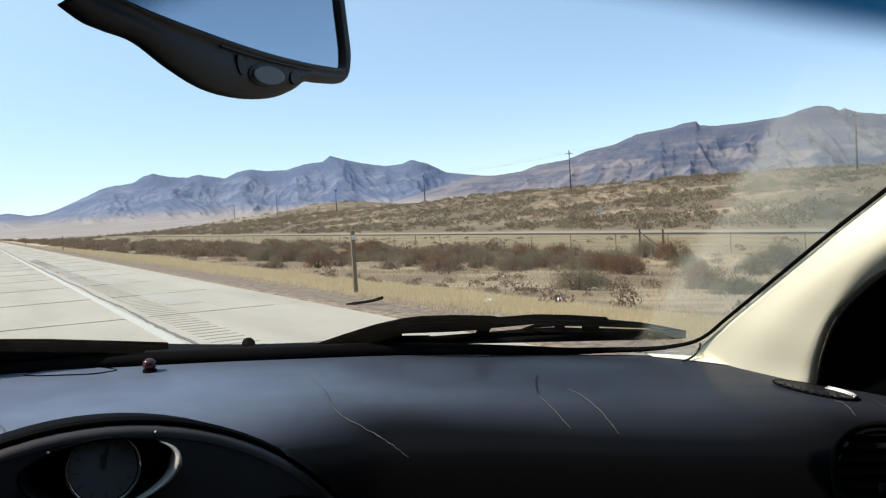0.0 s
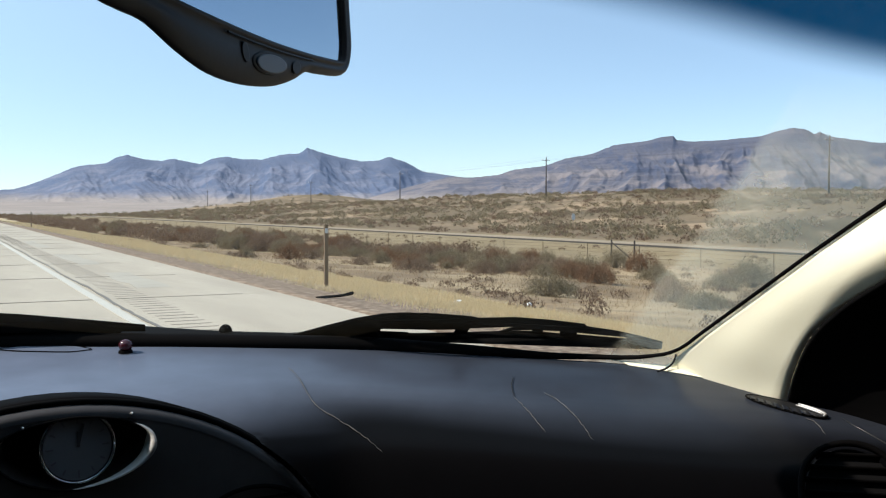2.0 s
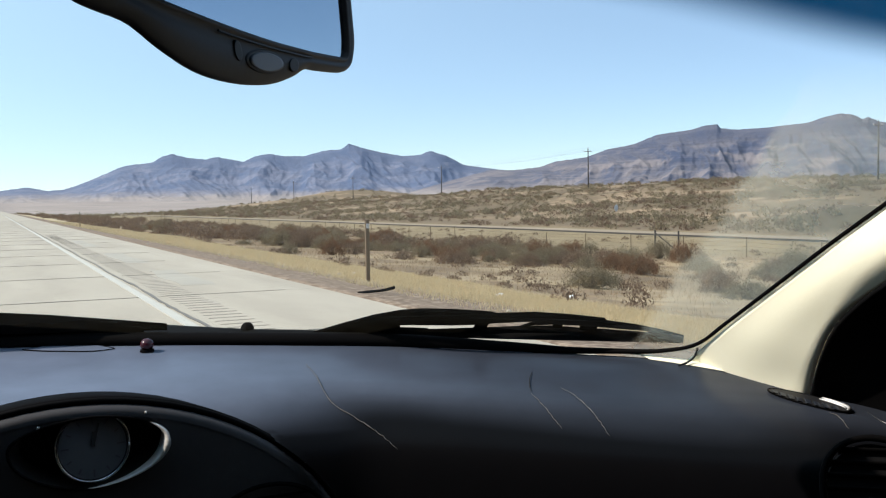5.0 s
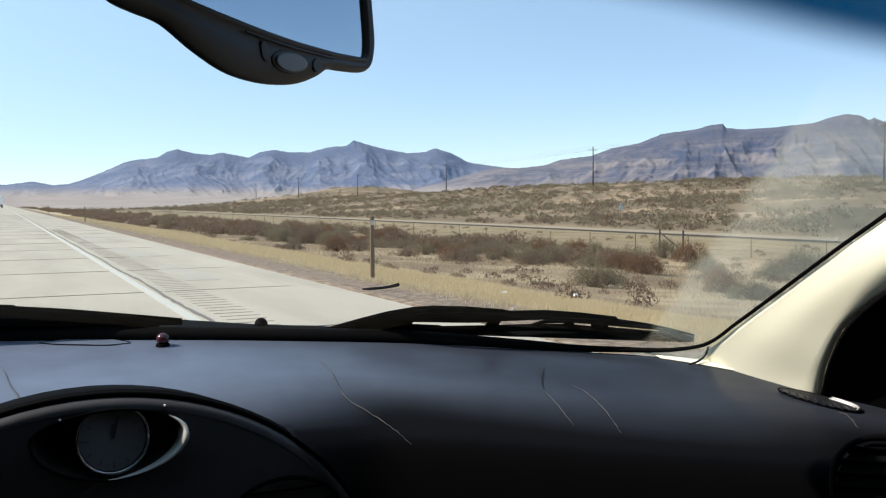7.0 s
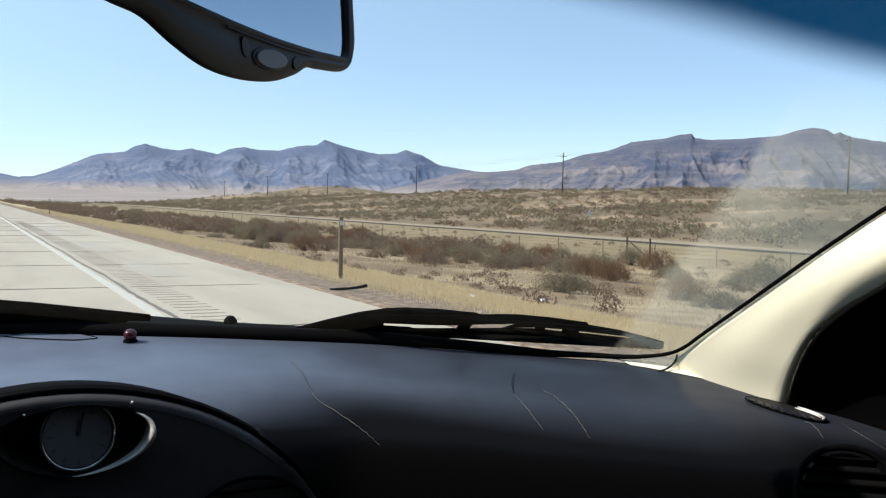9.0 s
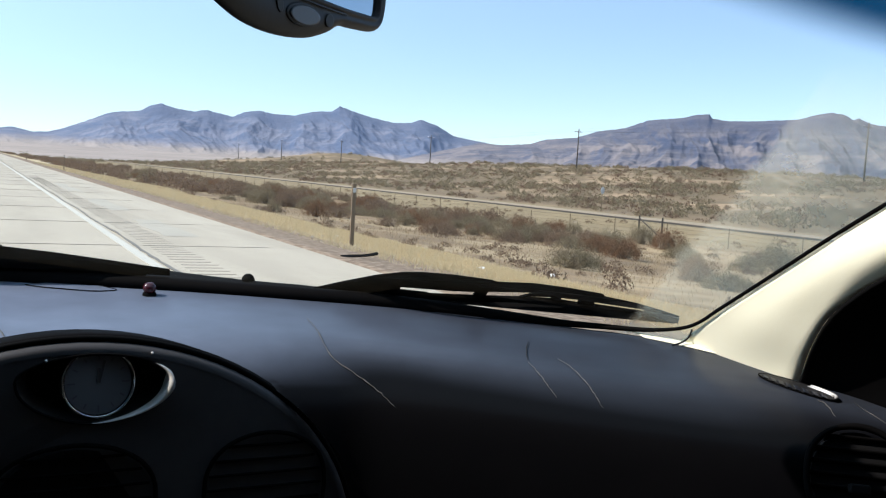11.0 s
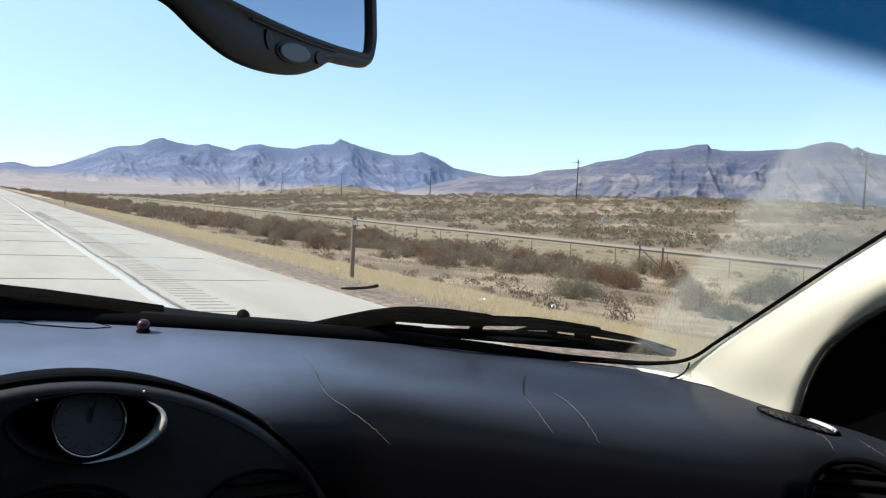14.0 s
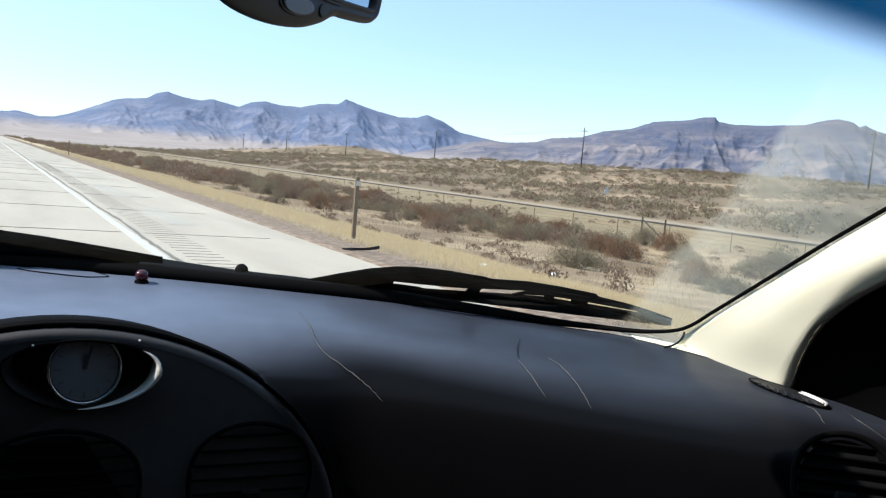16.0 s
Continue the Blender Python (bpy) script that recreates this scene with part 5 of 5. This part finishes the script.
wiper("black driver-side wiper lying along the cowl",
      [(-0.66, -0.128), (-0.3, -0.122), (-0.05, -0.1262), (0.025, -0.1297), (0.0735, -0.1338), (0.123, -0.1395), (0.163, -0.1442), (0.203, -0.149), (0.205, -0.1553), (0.125, -0.1556), (0.0757, -0.156), (-0.05, -0.152), (-0.3, -0.146), (-0.66, -0.150)],
      [(-0.66, -0.122), (-0.35, -0.114), (-0.05, -0.1235), (0.02, -0.1278), (0.02, -0.133), (-0.05, -0.129), (-0.35, -0.120), (-0.66, -0.128)],
      [(-0.66, -0.150), (-0.3, -0.146), (-0.05, -0.1515), (0.08, -0.1555), (0.18, -0.1570), (0.18, -0.1630), (0.05, -0.162), (-0.3, -0.154), (-0.66, -0.158)],
      [[(-0.31, -0.120), (-0.29, -0.120), (-0.29, -0.150), (-0.31, -0.150)]], None, (-0.62, -0.15))
nz = holder("washer_nozzle", at(0.306, 1.19, -0.153), "small black washer nozzle on the cowl", "nozzle")
bm = bmesh.new()
bmesh.ops.create_uvsphere(bm, u_segments=16, v_segments=10, radius=0.0085)
part("cap", bm, RUBBER, nz, smooth=True)

# ---- pillar, sail panel, cabin shell ----
right_curve = smooth_path([(0.722, 0.676, -0.206), (0.717, 0.664, -0.178), (0.707, 0.646, -0.148), (0.698, 0.620, -0.114), (0.690, 0.580, -0.083), (0.682, 0.535, -0.0577), (0.672, 0.484, -0.0307), (0.666, 0.432, -0.0073), (0.660, 0.356, 0.030), (0.656, 0.264, 0.081), (0.648, 0.14, 0.165), (0.636, 0.01, 0.26)], 5)
left_curve = [glass_point(0.6965, s) - Vector((0.003 - edge_shift(s), 0.006, EYE)) for s in (0.02 + (p.z + 0.176) / 0.45 for p in right_curve)]


def pillar_point(u, v):
    i = u * (len(right_curve) - 1)
    k = min(int(i), len(right_curve) - 2)
    f = i - k
    l = left_curve[k].lerp(left_curve[k + 1], f)
    r = right_curve[k].lerp(right_curve[k + 1], f)
    p = l.lerp(r, v)
    # the inner edge rolls over, more broadly higher up
    high = float(blend(u, 0.26, 0.46))
    start = 0.93 - 0.28 * high
    bulge = math.sin(math.pi * min(1, v)) ** 2 * 0.0025 - (0.004 + 0.006 * high) * (max(0.0, v - start) / (1 - start)) ** 1.7
    return at(*(p + Vector((-0.95, -0.25, 0.1)) * bulge))


ob = sheet("pillar_trim", pillar_point, np.linspace(0, 1, 46), np.linspace(0, 1, 18), CREAM, None, 0.003)
tagged(ob, "cream leatherette windshield pillar trim in sunlight", "pillar", kind="structure")
seam = [Vector((0.6925, 0.7945, 1.0945)), Vector((0.6915, 0.7945, 1.0895)), Vector((0.688, 0.796, 1.0835)), Vector((0.682, 0.799, 1.0785)), Vector((0.674, 0.803, 1.0755))]
tagged(part("trim_seam", tube(smooth_path(seam, 4), 0.0012, 5), INK), "thin dark seam at the foot of the pillar", "trim", kind="structure")

def foot_point(u, v):
    """The pillar's foot, tapering out along the lower edge of the glass."""
    w = 0.024 * (max(0.0, u - 0.666) / 0.046) ** 0.9
    far = glass_point(u, 0.0) + Vector((0, -0.004, 0.002))
    near = on_dash(u, dash_edge(u) - 0.006 - w) + Vector((0, 0, 0.0012))
    return far.lerp(near, v) + Vector((0, 0, 0.002 * math.sin(math.pi * v)))


ob = sheet("pillar_foot_trim", foot_point, np.linspace(0.667, 0.712, 18), np.linspace(0, 1, 8), CREAM, None, 0.001)
tagged(ob, "cream leatherette foot of the pillar trim", "pillar", kind="structure")

# black sail panel with a small round loudspeaker, behind the pillar
def sail(u, v):
    i = u * (len(right_curve) - 1)
    k = min(int(i), len(right_curve) - 2)
    r = right_curve[k].lerp(right_curve[k + 1], i - k) + Vector((0.003, 0, 0))
    q = Vector((0.80 + 0.02 * v, r.y - 0.02 - (r.y - 0.02) * v * 0.98 - 0.0, min(r.z, 0.10) * (1 - v) + v * (-0.26 + 0.30 * u)))
    return at(*(r.lerp(q, min(1, v * 3)) if v < 0.333 else q))


ob = sheet("sail_panel", sail, np.linspace(0, 1, 30), np.linspace(0, 1, 22), RUBBER, None, 0.004)
tagged(ob, "matt black door sail panel beside the windshield pillar", "door panel", kind="structure")
sp = holder("tweeter", at(0.812, 0.585, -0.150), "round black tweeter grille on the sail panel", "loudspeaker")
SP = pose(0, 0, 0, 0, -68, 20)
ring = [SP @ Vector((0.048 * math.cos(a), 0.048 * math.sin(a), 0.02)) for a in (2 * math.pi * k / 36 for k in range(37))]
part("ring", tube(ring, 0.003, 6), MATT, sp, smooth=True)
part("grille", shift(rod(0.047, 0.045, 0.03, 36), SP @ Matrix.Translation((0, 0, 0.004))), PANEL, sp)

# the unseen side and back walls are added over the windows to block light
shell = [("door_right", (0.04, 2.3, 0.80), (0.86, -0.35, -0.65), RUBBER, "black door panel below the side window"),
         ("door_left", (0.04, 2.3, 0.80), (-0.92, -0.35, -0.65), MATT, "black door panel below the side window"),
         ("cabin_floor", (1.74, 3.2, 0.05), (-0.03, -0.3, -1.02), CABIN, "dark cabin floor"),
         ("cabin_back", (1.74, 0.08, 1.36), (-0.03, -1.45, -0.34), CABIN, "unseen dark wall added across the cabin's rear to block light"),
         ("side_right", (0.04, 1.95, 0.58), (0.80, -0.525, 0.05), CABIN, "unseen dark wall added over the side windows to block light"),
         ("side_left", (0.04, 2.5, 0.58), (-0.88, -0.25, 0.05), CABIN, "unseen dark wall added over the side windows to block light")]
for name, size, mid, mat, label in shell:
    ob = part(name, shift(box(*size, 0.015), Matrix.Translation(at(*mid))), mat)
    tagged(ob, label, name.replace("_", " "), kind="structure")
ob = sheet("cabin_roof", lambda u, v: at(u, (dash_edge(u) - 0.69) * (1 - v) - 1.5 * v, 0.295 + 0.06 * math.sin(math.pi * min(1, v * 1.2 + 0.02))), np.linspace(-0.86, 0.72, 24), np.linspace(0, 1, 16), HEADLINER, None, 0.02)
tagged(ob, "grey cloth headliner", "headliner", kind="structure")
ob = part("car_front", shift(box(1.36, 0.95, 0.40, 0.06), Matrix.Translation((-0.03, 1.86, 0.50))), BODYPAINT)
tagged(ob, "low dark car front ahead of the windshield", "car body", kind="structure")
for x in (-0.78, 0.78):
    for y in (1.75, -1.45):
        w = holder("car_wheel", (x, y, 0.0), "black tyre under the car", "wheel")
        part("tyre", shift(rod(0.31, 0.31, 0.2, 28), Matrix.Translation((0, 0, 0.31)) @ pose(0, 0, 0, 0, 90, 0)), RUBBER, w)

# ---- interior mirror ----
MU = Vector((0.69, 0.724, 0)).normalized()
MN = Vector((MU.y, -MU.x, -0.02)).normalized()
MV = MN.cross(MU).normalized()
MM = Matrix((MU, MV, MN)).transposed().to_4x4()
MM.translation = at(0.2745, 0.7155, 0.1165)
mirror = holder("rear_view_mirror", at(0.14, 0.62, 0.15), "dark interior rear-view mirror with a button chin", "mirror")
bpy.context.view_layer.update()


def rounded(x0, x1, y0, y1, r, n=6):
    pts = []
    for cx, cy, a0 in ((x1 - r, y1 - r, 0), (x0 + r, y1 - r, 90), (x0 + r, y0 + r, 180), (x1 - r, y0 + r, 270)):
        for k in range(n + 1):
            a = radians(a0 + 90 * k / n)
            pts.append((cx + r * math.cos(a), cy + r * math.sin(a)))
    return pts


# the lower edge of the housing with its chin, and the edge of the glass that runs along it
SILL = [(-0.326, -0.010), (-0.310, -0.0150), (-0.294, -0.0167), (-0.270, -0.0188), (-0.240, -0.0285), (-0.205, -0.0363), (-0.163, -0.0376), (-0.120, -0.0333), (-0.088, -0.0250), (-0.068, -0.0168),
        (-0.050, -0.0153), (-0.013, -0.0122), (0.004, -0.0085), (0.0135, -0.0025), (0.0185, 0.008), (0.0200, 0.0175), (0.017, 0.032), (0.0115, 0.056), (0.010, 0.075)]
PANE = [(-0.300, 0.003), (-0.290, 0.002), (-0.277, 0.0012), (-0.258, -0.0003), (-0.232, -0.0016), (-0.200, -0.0028), (-0.163, -0.0038), (-0.122, -0.0041), (-0.086, -0.0034), (-0.066, -0.0028),
        (-0.052, -0.0022), (-0.016, 0.000), (-0.005, 0.001), (-0.001, 0.004), (0.0, 0.009), (0.0, 0.0175), (-0.003, 0.033), (-0.007, 0.053), (-0.0085, 0.066)]
low_edge, pane_edge = smooth_path([(x, y, 0) for x, y in SILL], 5), smooth_path([(x, y, 0) for x, y in PANE], 5)
# across: metres from the glass or share of the width, and height towards the eye
SECTION = [(0.0, 0.0, -0.004), (0.0004, 0.0, 0.0028), (0.0018, 0.0, 0.0042), (0.0036, 0.0, 0.0034), (0.0042, 0.04, 0.0020), (0.0030, 0.28, 0.0034), (0.0020, 0.52, 0.0034), (0.0008, 0.74, 0.0022),
           (0.0, 0.90, 0.0010), (0.0, 0.98, -0.0004), (0.0, 1.0, -0.0016), (0.0, 0.93, -0.0032), (0.0, 0.60, -0.0046), (0.0, 0.0, -0.0058)]
bm = bmesh.new()
loft = []
for u, l in zip(pane_edge, low_edge):
    wide = (l - u).length
    way = (l - u) / wide
    loft.append([bm.verts.new(MM @ (u + way * (min(d, wide * 0.3) + wide * f) + Vector((0, 0, z)))) for d, f, z in SECTION])
for a, b in zip(loft, loft[1:]):
    for k in range(len(SECTION) - 1):
        bm.faces.new((a[k], a[k + 1], b[k + 1], b[k]))
bmesh.ops.recalc_face_normals(bm, faces=bm.faces)
fixed(part("housing", bm, MIRROR_SHELL, mirror, "moulded brown-black housing with a bulging chin", True))
pane = [(p.x, p.y) for p in pane_edge] + [(-0.020, 0.068), (-0.285, 0.068)]
fixed(part("glass", shift(extrude_outline(pane, 0.003), MM @ Matrix.Translation((0, 0, 0.0005))), LIGHT_TRIM, mirror, "reflecting pale blue sky"))
back = rounded(-0.262, -0.014, 0.006, 0.070, 0.016)
fixed(part("back_shell", shift(extrude_outline(back[::-1], 0.022, 0.0), MM @ Matrix.Translation((0, 0, -0.003))), MIRROR_SHELL, mirror))
groove = [MM @ Vector((x, y, 0.0040)) for x, y in ((-0.190, -0.0092), (-0.165, -0.0098), (-0.12, -0.0098), (-0.085, -0.0088), (-0.064, -0.0078))]
fixed(part("groove", tube(smooth_path(groove, 4), 0.0008, 5, up=tuple(MN)), INK, mirror, "thin dark moulded groove"))


def mirror_button(x, y, rx, ry, turn, mat, z, label):
    bm = rod(1, 0.86, 0.0024, 28)
    bmesh.ops.bevel(bm, geom=[e for e in bm.edges if all(v.co.z > 0 for v in e.verts)], offset=0.12, segments=2, affect="EDGES")
    fixed(part("button", shift(bm, MM @ Matrix.Translation((x, y, z)) @ pose(0, 0, 0, 0, 0, turn) @ Matrix.Diagonal((rx, ry, 1, 1))), mat, mirror, label, True))


mirror_button(-0.132, -0.0198, 0.0262, 0.0078, 4, INK, 0.0026, "dark ring round the button")
mirror_button(-0.131, -0.0200, 0.0225, 0.0062, 4, BUTTON, 0.0036, "pale grey oval button")
mirror_button(-0.167, -0.0177, 0.0042, 0.0066, 25, INK, 0.0030, "small black button")
mirror_button(-0.092, -0.0168, 0.0070, 0.0048, 10, INK, 0.0030, "small black button")
fixed(part("stalk", tube(smooth_path([MM @ Vector((-0.20, 0.068, -0.012)), MM @ Vector((-0.21, 0.095, -0.02)), glass_point(0.02, 0.78) - Vector((0, 0.004, 0.004))], 6), 0.010, 10), MIRROR_SHELL, mirror, smooth=True))
